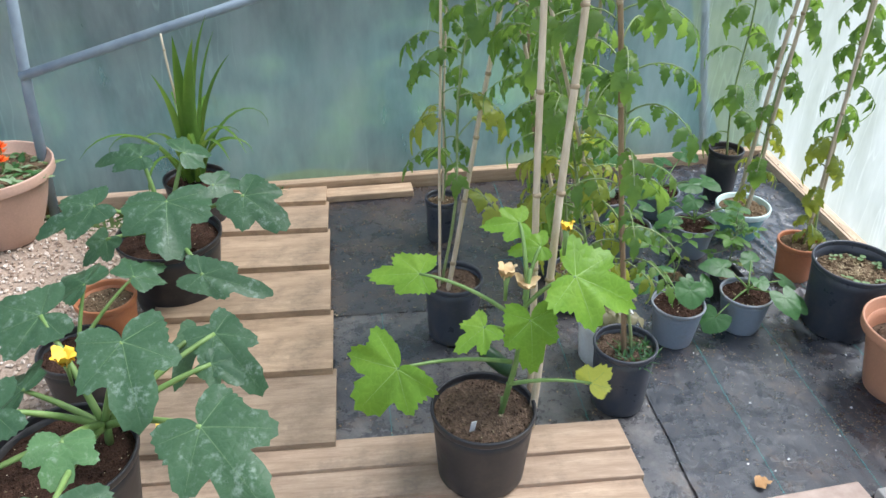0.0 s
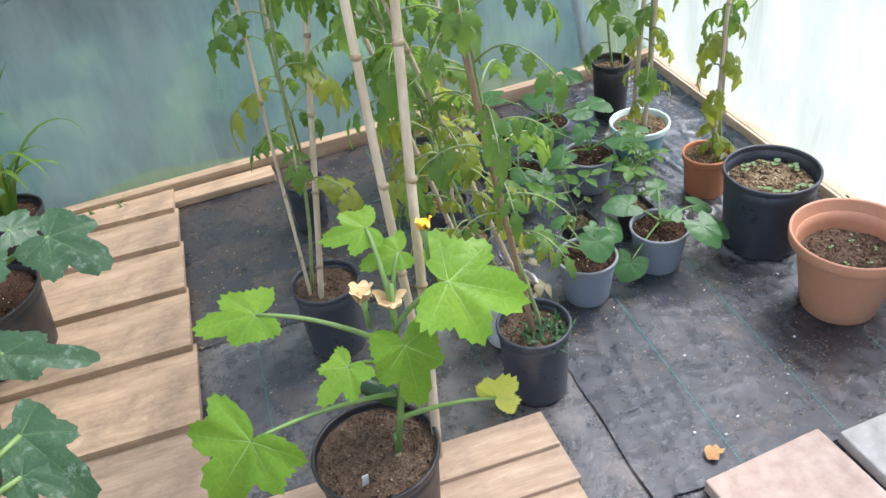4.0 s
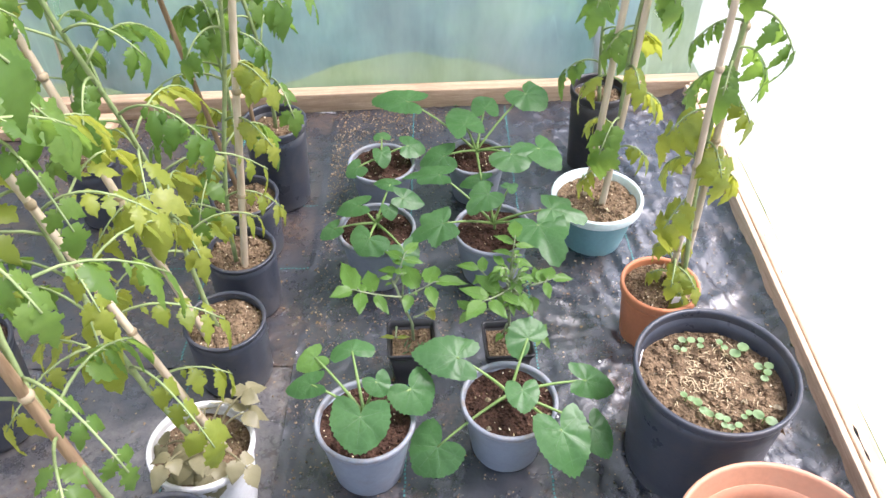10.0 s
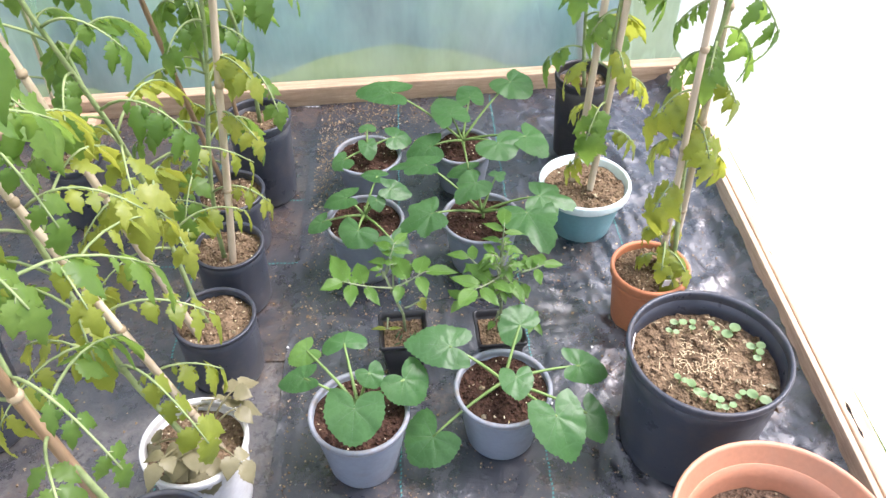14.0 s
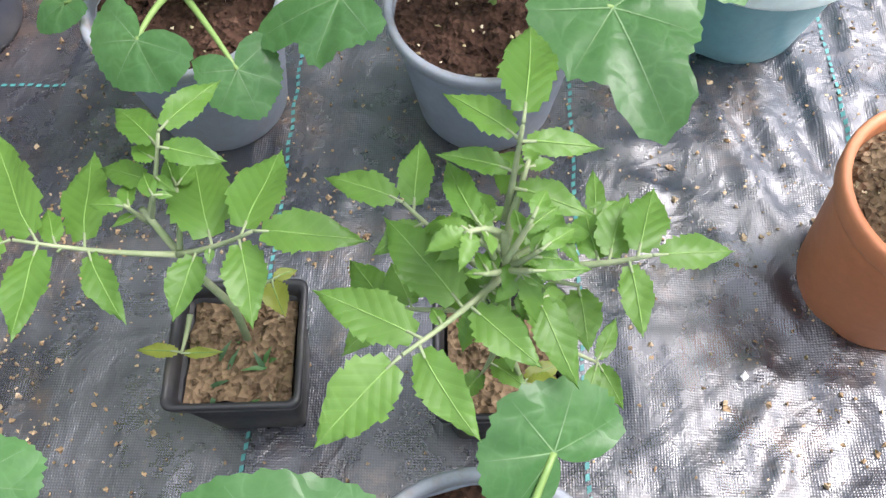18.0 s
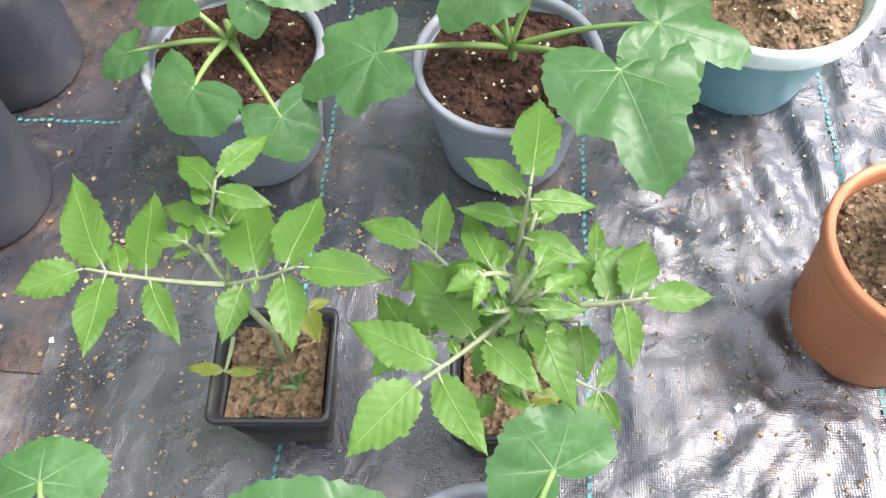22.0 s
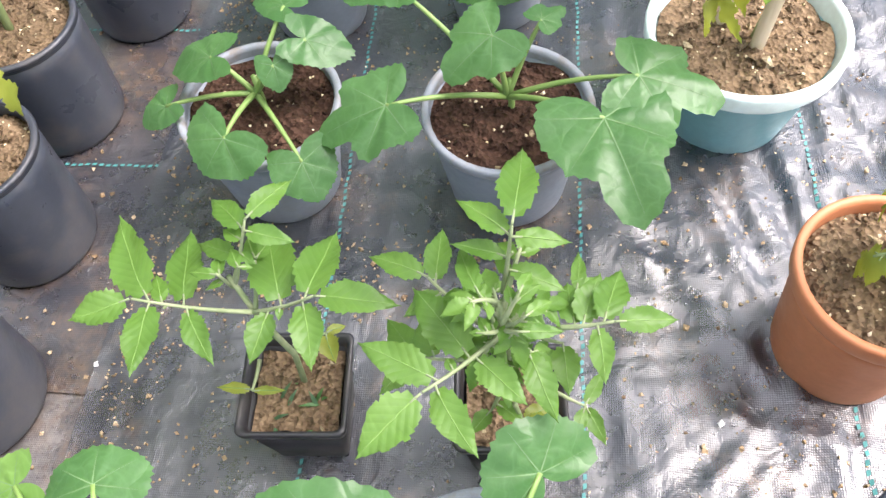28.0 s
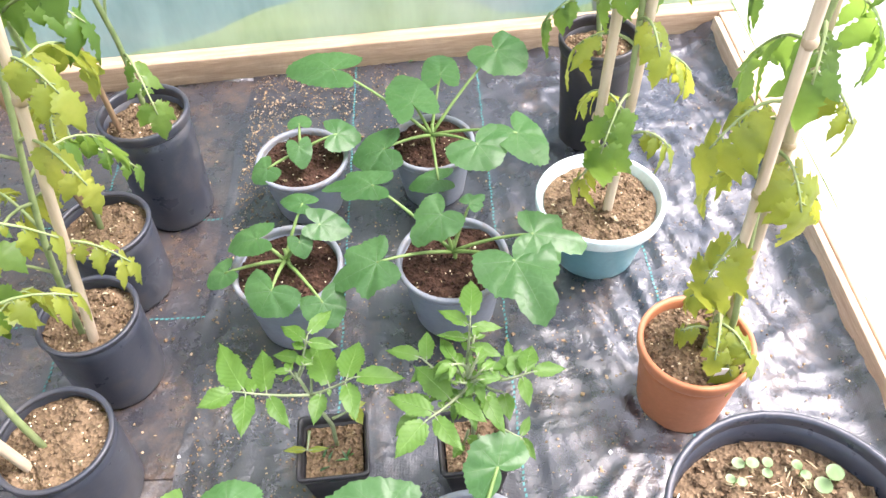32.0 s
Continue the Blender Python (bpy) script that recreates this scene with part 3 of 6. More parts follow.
# ---- leaves ----
def broad_leaf(R, r_, lobes=0.25, teeth=0.05, droop=0.25, cup=0.0, ruffle=0.05, seg=72, rings=7, wide=1.0, split=0.0, sides=(0.78, 0.6)):
    """A lobed gourd-family leaf round its stalk's end; the tip points along +x, the face up. Veins stand on it as thin ribs."""
    g = Geo()
    spokes = [0.0, radians(52), -radians(52), radians(108), -radians(108)]
    reach = [1.0] + [k * r_.uniform(0.88, 1.08) for k in (sides[0], sides[0], sides[1], sides[1])]
    ph = [r_.uniform(0, 6.28) for _ in range(4)]

    def edge(t):
        best = 0
        for s, k in zip(spokes, reach):
            d = abs((t - s + math.pi) % (2 * math.pi) - math.pi)
            u = min(1.0, d / radians(28))
            best = max(best, k * (1 - lobes * u ** 1.3 - split * u ** 4))
        back = abs(abs(t) - math.pi)
        if back < radians(56):
            best *= 0.06 + 0.94 * (back / radians(56)) ** 1.1
        return R * best

    def height(x, y):
        q = math.hypot(x, y) / R
        t = math.atan2(y, x)
        near = min(abs((t - s + math.pi) % (2 * math.pi) - math.pi) for s in spokes)
        puff = 0.05 * min(near / 0.4, 1.0) * q * (1.3 - q)
        wave = ruffle * q * q * (math.sin(5 * t + ph[0]) + 0.6 * math.sin(9 * t + ph[1]))
        return R * (cup * q * q - droop * q * q * (0.6 + 0.4 * math.cos(t)) + puff + wave - 0.06 * abs(math.sin(t)) * q * lobes)

    v, f = [(0, 0, 0)], []
    for j in range(1, rings + 1):
        q = j / rings
        for i in range(seg):
            t = -math.pi + 2 * math.pi * (i + 0.5) / seg
            r = edge(t) * q
            if j == rings:
                r *= 1 + teeth * (1 if i % 2 else -1) * r_.uniform(0.3, 1.3) + 0.02 * r_.uniform(-1, 1)
            x, y = r * math.cos(t), r * math.sin(t) * wide
            v.append((x, y, height(x, y)))
    for i in range(seg):
        f.append((0, 1 + i, 1 + (i + 1) % seg))
    for j in range(rings - 1):
        a = 1 + j * seg
        for i in range(seg):
            i2 = (i + 1) % seg
            f.append((a + i, a + seg + i, a + seg + i2, a + i2))
    g.add(v, f, 0)
    for s, k in zip(spokes, reach):
        vv, ff = [], []
        n = 6
        for j in range(n + 1):
            q = 0.9 * j / n
            r = edge(s) * q
            w = (R * 0.003 + 0.0002) * (1.15 - q)
            for side in (-1, 1):
                x = r * math.cos(s) - side * w * math.sin(s)
                y = (r * math.sin(s) + side * w * math.cos(s)) * wide
                vv.append((x, y, height(x, y) + 0.002 * R + 0.0004))
        for j in range(n):
            ff.append((2 * j, 2 * j + 1, 2 * j + 3, 2 * j + 2))
        g.add(vv, ff, 1)
    return g


def frame_to(a, b, up=(0, 0, 1)):
    """A pose at a whose x axis points to b and whose z axis is as near to up as can be."""
    a, b = Vector(a), Vector(b)
    x = (b - a).normalized()
    y = Vector(up).cross(x).normalized()
    z = x.cross(y)
    return Matrix.Translation(a) @ Matrix((x, y, z)).transposed().to_4x4()


def gourd_plant(name, crown, rows, label, category, leaf, seed, lobes=0.2, split=0.0, stalk=0.0045, group="", droop=0.18, teeth=0.022, odd=(), wide=1.0, sag=0.05, sides=(0.74, 0.62), face=0.0, widths=(), trunk=None):
    """A squash or courgette plant: rows give each leaf's stalk end and tip; odd: {row: material} for leaves of another colour."""
    r_ = random.Random(seed)
    plant = thing(name, crown, label, category, group)
    c = Vector(crown)
    g = Geo()
    g.add(*tube([(0, 0, -0.03), (0.004, 0.002, 0.02), (0.002, 0.004, 0.05)], [stalk * 1.25, stalk * 1.15, stalk * 0.9], 8))
    part("stem", g, M["stem"], plant)
    up = Vector(trunk) - c if trunk else Vector((0, 0, 0.03))
    if trunk:
        g = Geo()
        g.add(*tube([(0, 0, 0), up * 0.4 + Vector((0.012, 0, 0)), up * 0.75 + Vector((0.006, 0, 0)), up], [stalk * 1.5, stalk * 1.4, stalk * 1.2, stalk * 0.8], 8))
        part("main_stem", g, M["stem"], plant)
    for k, (ax, ay, az, tx, ty, tz) in enumerate(rows):
        a, t = Vector((ax, ay, az)) - c, Vector((tx, ty, tz)) - c
        a = a + (t - a) * 0.12
        R = (t - a).length
        m = M[odd[k]] if k in odd else leaf
        tip = a + (t - a) * 1.0
        lean = Vector((a.x * 0.35, a.y * 0.35 - 0.12 + face, 1.0)).normalized()
        ob = part("leaf", broad_leaf(R * 1.02, r_, lobes * r_.uniform(0.8, 1.2), teeth, droop * r_.uniform(0.6, 1.4), 0, 0.03 if lobes < 0.2 else 0.065, wide=widths[k] if k < len(widths) else wide, split=split, sides=sides), [m, M["veinbright" if leaf == M["bright"] else "vein"]], plant, at=frame_to(a, tip, lean))
        s = Geo()
        inv = ob.matrix_basis.inverted()
        pts = [inv @ p for p in arc(up * max(0.08, min(0.9, 0.75 * a.z / up.z)) if trunk else (0, 0, 0.03), a, sag * a.length, 8)]
        s.add(*tube(pts, [stalk * (1.15 - 0.5 * i / 7) for i in range(8)], 7))
        part("stalk", s, M["stem"], ob)
    return plant


def leaflet(L, W, r_, fold=0.25, droop=0.3, teeth=0.1, lobe=0.0, n=12, quilt=0.0):
    """A toothed tomato leaflet along +x; lobe: depth of the two or three forward lobes of an old leaf; quilt: puffing between the side veins."""
    v, f = [], []
    ph = r_.uniform(-1, 1) * 0.1
    curl = r_.uniform(-1, 1) * 0.12
    start = [r_.uniform(0, 1), r_.uniform(0, 1)]
    lobes = r_.uniform(2.6, 3.6)
    for i in range(n + 1):
        u = i / n
        w = W * math.sin(math.pi * min(1, u * 0.985 + 0.015) ** 0.78) ** (0.8 if u < 0.4 else 1.0) if u < 1 else 0.0
        saw = 1 + teeth * (1 if i % 2 else -0.8) * r_.uniform(0.3, 1.5)
        for k in (-1, -0.55, 0, 0.55, 1):
            cut = 1.0
            if lobe and 0.08 < u < 0.93:
                q = (u * lobes + start[k > 0]) % 1.0
                cut = 1 - lobe * (1 - q) ** 1.4 * (1 if abs(k) == 1 else 0.4)
            x = L * (u - 0.05 * abs(k) * (1 if i % 2 else 0.2))
            y = w * saw * cut * k + ph * L * u * u
            z = fold * abs(k) * w - droop * L * u * u + 0.016 * L * math.sin(9 * u + 3 * k) + curl * k * w * u
            z += quilt * W * math.sin(6.28 * (x - abs(y)) / 0.0072) * (1 - u) * (0.3 if k == 0 else 1)
            v.append((x, y, z))
    for i in range(n):
        for k in range(4):
            a = i * 5 + k
            f.append((a, a + 1, a + 6, a + 5))
    return v, f


def tomato_leaf(a, b, r_, pairs=3, size=0.05, sag=0.02, limp=0.3, up=(0, 0, 1), fold=0.22, small=True, broad=1.0, teeth=0.1, hang=0.0, lobe=0.0):
    """A compound leaf whose rib runs from a to b, leaflets in pairs and one at the end."""
    g = Geo()
    a, b = Vector(a), Vector(b)
    pts = arc(a, b, sag, 8)
    L = (b - a).length
    g.add(*tube(pts, [0.0026 - 0.0014 * i / 7 for i in range(8)], 5), 1)
    upv = Vector(up)

    def put(u, turn, length, width, lift=0.0):
        k = min(int(u * 7), 6)
        p = pts[k].lerp(pts[k + 1], u * 7 - k)
        d = (pts[k + 1] - pts[k]).normalized()
        side = upv.cross(d).normalized()
        n = d.cross(side)
        way = (d * math.cos(turn) + side * math.sin(turn) + n * lift).normalized()
        if hang:
            way = (way + Vector((0, 0, -hang * r_.uniform(0.5, 1.3)))).normalized()
        y = n.cross(way).normalized()
        m = Matrix((way, y, way.cross(y))).transposed()
        q = p + way * (0.12 * length if abs(turn) > 0.2 else 0)
        v, f = leaflet(length, width, r_, fold * r_.uniform(0.3, 1.5), limp * r_.uniform(0.5, 1.4), teeth, lobe * r_.uniform(0.6, 1.2), 18 if lobe else 12)
        g.add([q + m @ Vector(c) for c in v], f, 0)
        if abs(turn) > 0.2:
            g.add(*tube([p, q + way * 0.003], 0.0008, 4), 1)

    put(0.97, 0.0, size * r_.uniform(1.1, 1.35), size * r_.uniform(0.28, 0.34) * broad)
    for i in range(pairs):
        u = 0.93 - 0.62 * (i + 0.25) / pairs
        for s in (-1, 1):
            put(u + r_.uniform(-.03, .03), s * r_.uniform(0.85, 1.25), size * r_.uniform(0.75, 1.1) * (1 - 0.1 * i), size * r_.uniform(0.22, 0.28) * broad, r_.uniform(-.15, .15))
            if small and r_.random() < 0.5:
                put(u - 0.09, s * r_.uniform(0.9, 1.4), size * 0.3, size * 0.12)
    return g


def tomato_plant(name, base, way, top, label, leaf, seed, low=0.25, count=18, length=0.16, size=0.055, limp=0.55, fall=0.75, group="tall tomato plants", old=None, old_below=0.0, broad=1.3, hang=0.6):
    """A tall tomato plant up a cane: base, lean per metre, top height; its leaves hang from low to top."""
    r_ = random.Random(seed)
    plant = thing(name, base, label, "tomato plant", group)
    wx, wy = way

    def on(h):
        return Vector((wx * h + 0.012 * math.sin(9 * h + seed), wy * h + 0.012 * math.cos(8 * h + seed), h))

    n = 14
    g = Geo()
    g.add(*tube([on(top * i / (n - 1) - 0.03) for i in range(n)], [0.0048 - 0.002 * i / n for i in range(n)], 8))
    part("stem", g, M["tomstem"], plant)
    ang = r_.uniform(0, 6.28)
    for i in range(count):
        h = low + (top - low) * (i + r_.uniform(0, 0.6)) / count
        ang += 2.4 + r_.uniform(-.4, .4)
        a = on(h)
        k = length * r_.uniform(0.75, 1.25)
        out = Vector((math.cos(ang), math.sin(ang), 0)) * k
        b = a + out * (1 - 0.3 * fall) + Vector((0, 0, k * (0.25 - fall * r_.uniform(0.3, 0.8))))
        m = M[old] if old and h < old_below and r_.random() < 0.75 else M[leaf]
        geo = tomato_leaf(a, b, r_, r_.choice((2, 3, 3)), size * r_.uniform(0.85, 1.5), 0.2 * k, limp, fold=-0.1, broad=broad * r_.uniform(0.85, 1.25), teeth=0.09, hang=hang * r_.uniform(0.3, 1.6), lobe=0.5)
        part("leaf", geo, [m, M["tomstem"]], plant)
    return plant


def cane(base, way, length, r=0.006, mat="bamboo", label="pale bamboo cane pushed into a pot of compost"):
    """A bamboo cane with nodes; way: lean per metre of height."""
    d = Vector((way[0], way[1], 1)).normalized()
    ob = thing("bamboo_cane", base, label, "garden cane", "bamboo canes")
    r_ = random.Random(round(base[0] * 1000))
    n = 16
    pts, rad = [], []
    for i in range(n):
        u = -0.06 + (length + 0.06) * i / (n - 1)
        pts.append(d * u + Vector((math.sin(i * 0.9), math.cos(i * 1.1), 0)) * 0.0012)
        rad.append(r * (1 - 0.25 * i / n))
    g = Geo()
    g.add(*tube(pts, rad, 8))
    part("pole", g, M[mat], ob)
    u = r_.uniform(0.1, 0.2)
    while u < length:
        c = d * u
        rr = r * (1 - 0.25 * u / length)
        q = Geo()
        q.add(*tube([c - d * 0.006, c - d * 0.002, c + d * 0.002, c + d * 0.006], [rr * 0.95, rr * 1.28, rr * 1.28, rr * 0.95], 8))
        part("node", q, M["node"], ob)
        u += r_.uniform(0.16, 0.24)
    return ob


# ---- pots ----
def compost(pot, r, z, mat, seed, crumbs=90, mound=0.006, size=0.004):
    """The earth in a pot: an uneven disc with crumbs on it."""
    r_ = random.Random(seed)
    g = Geo()
    seg, rings = 36, 9
    off = r_.uniform(0, 50)

    def hgt(x, y):
        q = math.hypot(x, y) / r
        return z + mound * (1 - q * q) + 0.008 * noise.noise(Vector((x * 38 + off, y * 38, 1))) + 0.004 * noise.noise(Vector((x * 110 + off, y * 110, 4)))

    v, f = [(0, 0, hgt(0, 0))], []
    for j in range(1, rings + 1):
        for i in range(seg):
            a = 2 * math.pi * i / seg
            x, y = r * j / rings * math.cos(a), r * j / rings * math.sin(a)
            v.append((x, y, hgt(x, y)))
    for i in range(seg):
        f.append((0, 1 + i, 1 + (i + 1) % seg))
    for j in range(rings - 1):
        a = 1 + j * seg
        for i in range(seg):
            i2 = (i + 1) % seg
            f.append((a + i, a + seg + i, a + seg + i2, a + i2))
    g.add(v, f)
    earth = part("compost", g, M[mat], pot, smooth=False)
    g = Geo()
    for _ in range(crumbs):
        a, q = r_.uniform(0, 6.28), r * 0.95 * math.sqrt(r_.random())
        x, y = q * math.cos(a), q * math.sin(a)
        lv, lf = lump(r_, size * r_.uniform(0.4, 1.5) * (1.6 if r_.random() < 0.1 else 1))
        g.add([p + Vector((x, y, hgt(x, y))) for p in lv], lf)
    loose = part("loose_soil", g, M[mat], earth, smooth=False)
    tagged(loose, kind="stuff")
    if mat in ("soil", "drysoil"):
        g = Geo()
        for _ in range(26 if mat == "soil" else 45):
            a, q = r_.uniform(0, 6.28), r * 0.93 * math.sqrt(r_.random())
            x, y = q * math.cos(a), q * math.sin(a)
            lv, lf = lump(r_, r_.uniform(0.0012, 0.0024))
            g.add([p + Vector((x, y, hgt(x, y) + 0.001)) for p in lv], lf)
        tagged(part("perlite", g, M["perlite"], earth, "pale yellow grains", smooth=False), kind="stuff")
    return earth


def round_pot(name, place, r, h, mat, label, rim=None, base=0.74, lip=0.018, lip_out=0.004, fill=0.85, soil="soil", seed=1, crumbs=90, group="", belly=0.0, thick=0.0025, feet=False, tilt=(0, 0), mound=0.006, size=0.004):
    """A plastic plant pot: body, rim, compost."""
    pot = thing(name, (*place, tilt[0], tilt[1], rng.uniform(0, 360)), label, "plant pot", group)
    rb = r * base

    def rad(z):
        u = z / h
        return rb + (r - lip_out - rb) * u + belly * r * math.sin(math.pi * u)

    zs = [0.006 + (h - lip - 0.006) * i / 7 for i in range(8)]
    outer = [(0.001, 0.004), (rb * 0.8, 0.004), (rb * 0.82, 0.0), (rb * 0.97, 0.0)] + [(rad(z), z) for z in zs]
    inner = [(rad(z) - thick, z) for z in reversed(zs)] + [(rb * 0.8, 0.01), (0.001, 0.01)]
    g = Geo()
    g.add(*lathe(outer + [(rad(h - lip) - thick, h - lip)] + inner, 44))
    part("body", g, M[mat], pot)
    g = Geo()
    z0 = h - lip
    g.add(*lathe([(rad(z0) - thick, z0 - 0.002), (rad(z0) + 0.001, z0 - 0.002), (r - 0.001, z0), (r, z0 + 0.003), (r + 0.001, h - 0.004), (r, h - 0.001), (r - 0.002, h), (r - 0.0035 - thick, h - 0.001), (r - 0.005 - thick, h - 0.005), (rad(z0) - thick, z0 - 0.002)], 44))
    part("rim", g, M[rim or mat], pot)
    compost(pot, rad(h * fill) - thick - 0.0005, h * fill, soil, seed, crumbs, mound, size)
    return pot


def square_pot(place, w, h, mat, label, seed, turn=0.0, soil="drysoil"):
    pot = thing("square_pot", (*place, 0, 0, turn), label, "plant pot", "small square pots")

    def ring(s, z, n=6, c=0.16):
        out = []
        for q in range(4):
            for i in range(n):
                a = math.pi / 2 * (q + i / (n - 1))
                cx, cy = ((1, 1), (-1, 1), (-1, -1), (1, -1))[q]
                out.append((s * (cx * (1 - c) + c * math.cos(a)), s * (cy * (1 - c) + c * math.sin(a)), z))
        return out

    def loft(rows):
        v, f = [], []
        n = len(rows[0])
        for row in rows:
            v += row
        for j in range(len(rows) - 1):
            for i in range(n):
                i2 = (i + 1) % n
                f.append((j * n + i, j * n + i2, (j + 1) * n + i2, (j + 1) * n + i))
        return v, f

    s, b = w / 2, w * 0.36
    g = Geo()
    g.add(*loft([ring(b * 0.2, 0.002), ring(b * 0.95, 0.0), ring(b, 0.003), ring(s - 0.003, h - 0.012), ring(s - 0.005, h - 0.012), ring(b - 0.002, 0.006), ring(b * 0.2, 0.006)]))
    part("body", g, M[mat], pot)
    g = Geo()
    g.add(*loft([ring(s - 0.005, h - 0.013), ring(s, h - 0.012), ring(s + 0.0015, h - 0.002), ring(s, h), ring(s - 0.003, h - 0.001), ring(s - 0.006, h - 0.013)]))
    part("rim", g, M[mat], pot)
    r_ = random.Random(seed)
    g = Geo()
    n = 13
    z = h - 0.018
    e = s - 0.0085

    def hgt(x, y):
        return z + 0.007 * noise.noise(Vector((x * 55 + seed, y * 55, 2))) + 0.004 * noise.noise(Vector((x * 140 + seed, y * 140, 7)))

    v = [(-e + 2 * e * i / (n - 1), -e + 2 * e * j / (n - 1)) for j in range(n) for i in range(n)]
    g.add([(x, y, hgt(x, y)) for x, y in v], [(j * n + i, j * n + i + 1, (j + 1) * n + i + 1, (j + 1) * n + i) for j in range(n - 1) for i in range(n - 1)])
    earth = part("compost", g, M[soil], pot, smooth=False)
    g = Geo()
    for _ in range(130):
        x, y = r_.uniform(-e, e) * 0.94, r_.uniform(-e, e) * 0.94
        lv, lf = lump(r_, r_.uniform(0.0012, 0.0045))
        g.add([p + Vector((x, y, hgt(x, y))) for p in lv], lf)
    tagged(part("loose_soil", g, M[soil], earth, smooth=False), kind="stuff")
    return pot


# ---- ground, ground cover, boards ----
def sheet(name, x0, x1, y0, y1, z, step, mat, label, wrinkle, slope=0.0):
    """A loose sheet lying on the ground, with folds and puckers."""
    nx, ny = max(2, int((x1 - x0) / step)), max(2, int((y1 - y0) / step))
    v, f = [], []
    for j in range(ny + 1):
        for i in range(nx + 1):
            x, y = x0 + (x1 - x0) * i / nx, y0 + (y1 - y0) * j / ny
            if j == ny:
                y += slope * x
            if j == 0:
                y += 0.012 * noise.noise(Vector((x * 7, 3, 1)))
            if i == 0:
                x += 0.012 * noise.noise(Vector((2, y * 5, 9)))
            v.append((x, y, z + wrinkle(x, y)))
    for j in range(ny):
        for i in range(nx):
            a = j * (nx + 1) + i
            f.append((a, a + 1, a + nx + 2, a + nx + 1))
    g = Geo()
    g.add(v, f)
    return solid(name, g, M[mat], label, "ground cover", "structure", smooth=True)


def ridge(x, y, z=0.0, power=3):
    return (1 - min(1.0, abs(noise.noise(Vector((x, y, z)))) * 1.6)) ** power


def folds(x, y):
    """Height of the wrinkles: long low creases in the middle, sharp drawn-out creases beside the side rail."""
    near = max(0.0, min(1.0, (x + 0.03) / 0.15)) * max(0.2, min(1.0, (y - 2.1) / 0.25))
    soft = 0.0022 * noise.noise(Vector((x * 6, y * 5, 0))) + 0.0020 * ridge(x * 26, y * 2.6, 5) + 0.0012 * ridge(x * 20 + y * 9, y * 13, 3)
    wx, wy = x + 0.02 * noise.noise(Vector((x * 7, y * 5, 1))), y + 0.03 * noise.noise(Vector((x * 7, y * 7, 4)))
    dx, dy = x - 0.242, y - 2.684
    way, far = math.atan2(dy, dx), math.hypot(dx, dy)
    fan = 0.011 * ridge(way * 5.5, far * 1.5, 2) * min(1.0, max(0.0, far - 0.05) * 8) * math.exp(-far * 3)
    streak = 0.007 * ridge(wx * 15 + wy * 6, wy * 2.2, 6) + 0.0042 * ridge(wx * 34 + wy * 11, wy * 4.5 - wx * 3, 8, 4) + 0.0016 * ridge(wx * 62, wy * 24, 9)
    across = 0.005 * ridge(wx * 5 - wy * 4, wy * 13 + wx * 6, 11, 4)
    rise = 0.05 * max(0.0, (x - 0.44) / 0.1) ** 2
    return soft + near * (fan + streak + across - 0.005) + rise


def gentle(x, y):
    return 0.003 * noise.noise(Vector((x * 5, y * 4, 3))) + 0.002 * noise.noise(Vector((x * 17, y * 13, 6)))


g = Geo()
g.add([(-400, -400, -0.03), (400, -400, -0.03), (400, 400, -0.03), (-400, 400, -0.03)], [(0, 1, 2, 3)])
solid("ground", g, M["turf"], "rough green grass running to the horizon", "ground", "structure")
g = Geo()
g.add(*box(4.4, 5.85, 0.02, 0, -2.6, 0.325, -0.024))
solid("gravel_bed", g, M["grit"], "sandy gravel bed under loose stones", "ground", "structure")

COVER = sheet("floor", -0.475, 0.54, 1.70, 3.555, 0.004, 0.0072, "fabric", "black woven ground cover with turquoise lines, wrinkled", folds, 0.066)
sheet("floor_rear", -1.46, -0.44, 2.60, 3.555, 0.002, 0.025, "fabricsoiled", "black woven ground cover, dusty", gentle, 0.066)
sheet("floor_front", -1.46, -0.44, 0.9, 2.62, -0.001, 0.025, "fabricfaded", "faded dusty woven ground cover", gentle)
sheet("floor_door", -0.46, 0.62, 0.4, 1.74, -0.002, 0.03, "fabricdusty", "dusty woven ground cover by the doorway", gentle)


def thread(x, y0, y1, across=False, parent=COVER, height=folds, z=0.004):
    """A woven marker line: short dashes on the sheet."""
    r_ = random.Random(round(x * 100) + 5)
    g = Geo()
    s = y0
    while s < y1:
        ln = 0.0075
        w = 0.0016
        o = 0.0008 * math.sin(s * 900)
        quad = []
        for a, b in ((-w, 0), (w, 0.0015), (w, ln * 0.85), (-w, ln * 0.7)):
            px_, py_ = (s + b, x + a + o) if across else (x + a + o, s + b)
            quad.append((px_, py_, z + height(px_, py_) + 0.0012))
        g.add(quad, [(0, 1, 2, 3)])
        s += ln * 1.12
    part("marker_line", g, M["line"], parent, "turquoise woven marker line")


for lx in (-0.25, 0.006, 0.25):
    thread(lx, 1.72, 3.54)
REAR = bpy.data.objects["floor_rear"]
FRONT = bpy.data.objects["floor_front"]
thread(-0.70, 2.62, 3.5, False, REAR, gentle, 0.002)
thread(-0.672, 2.0, 2.60, False, FRONT, gentle, -0.001)
thread(-1.222, 2.0, 2.60, False, FRONT, gentle, -0.001)
thread(2.882, -0.8, -0.48, True, REAR, gentle, 0.002)
thread(3.102, -0.8, -0.48, True, REAR, gentle, 0.002)


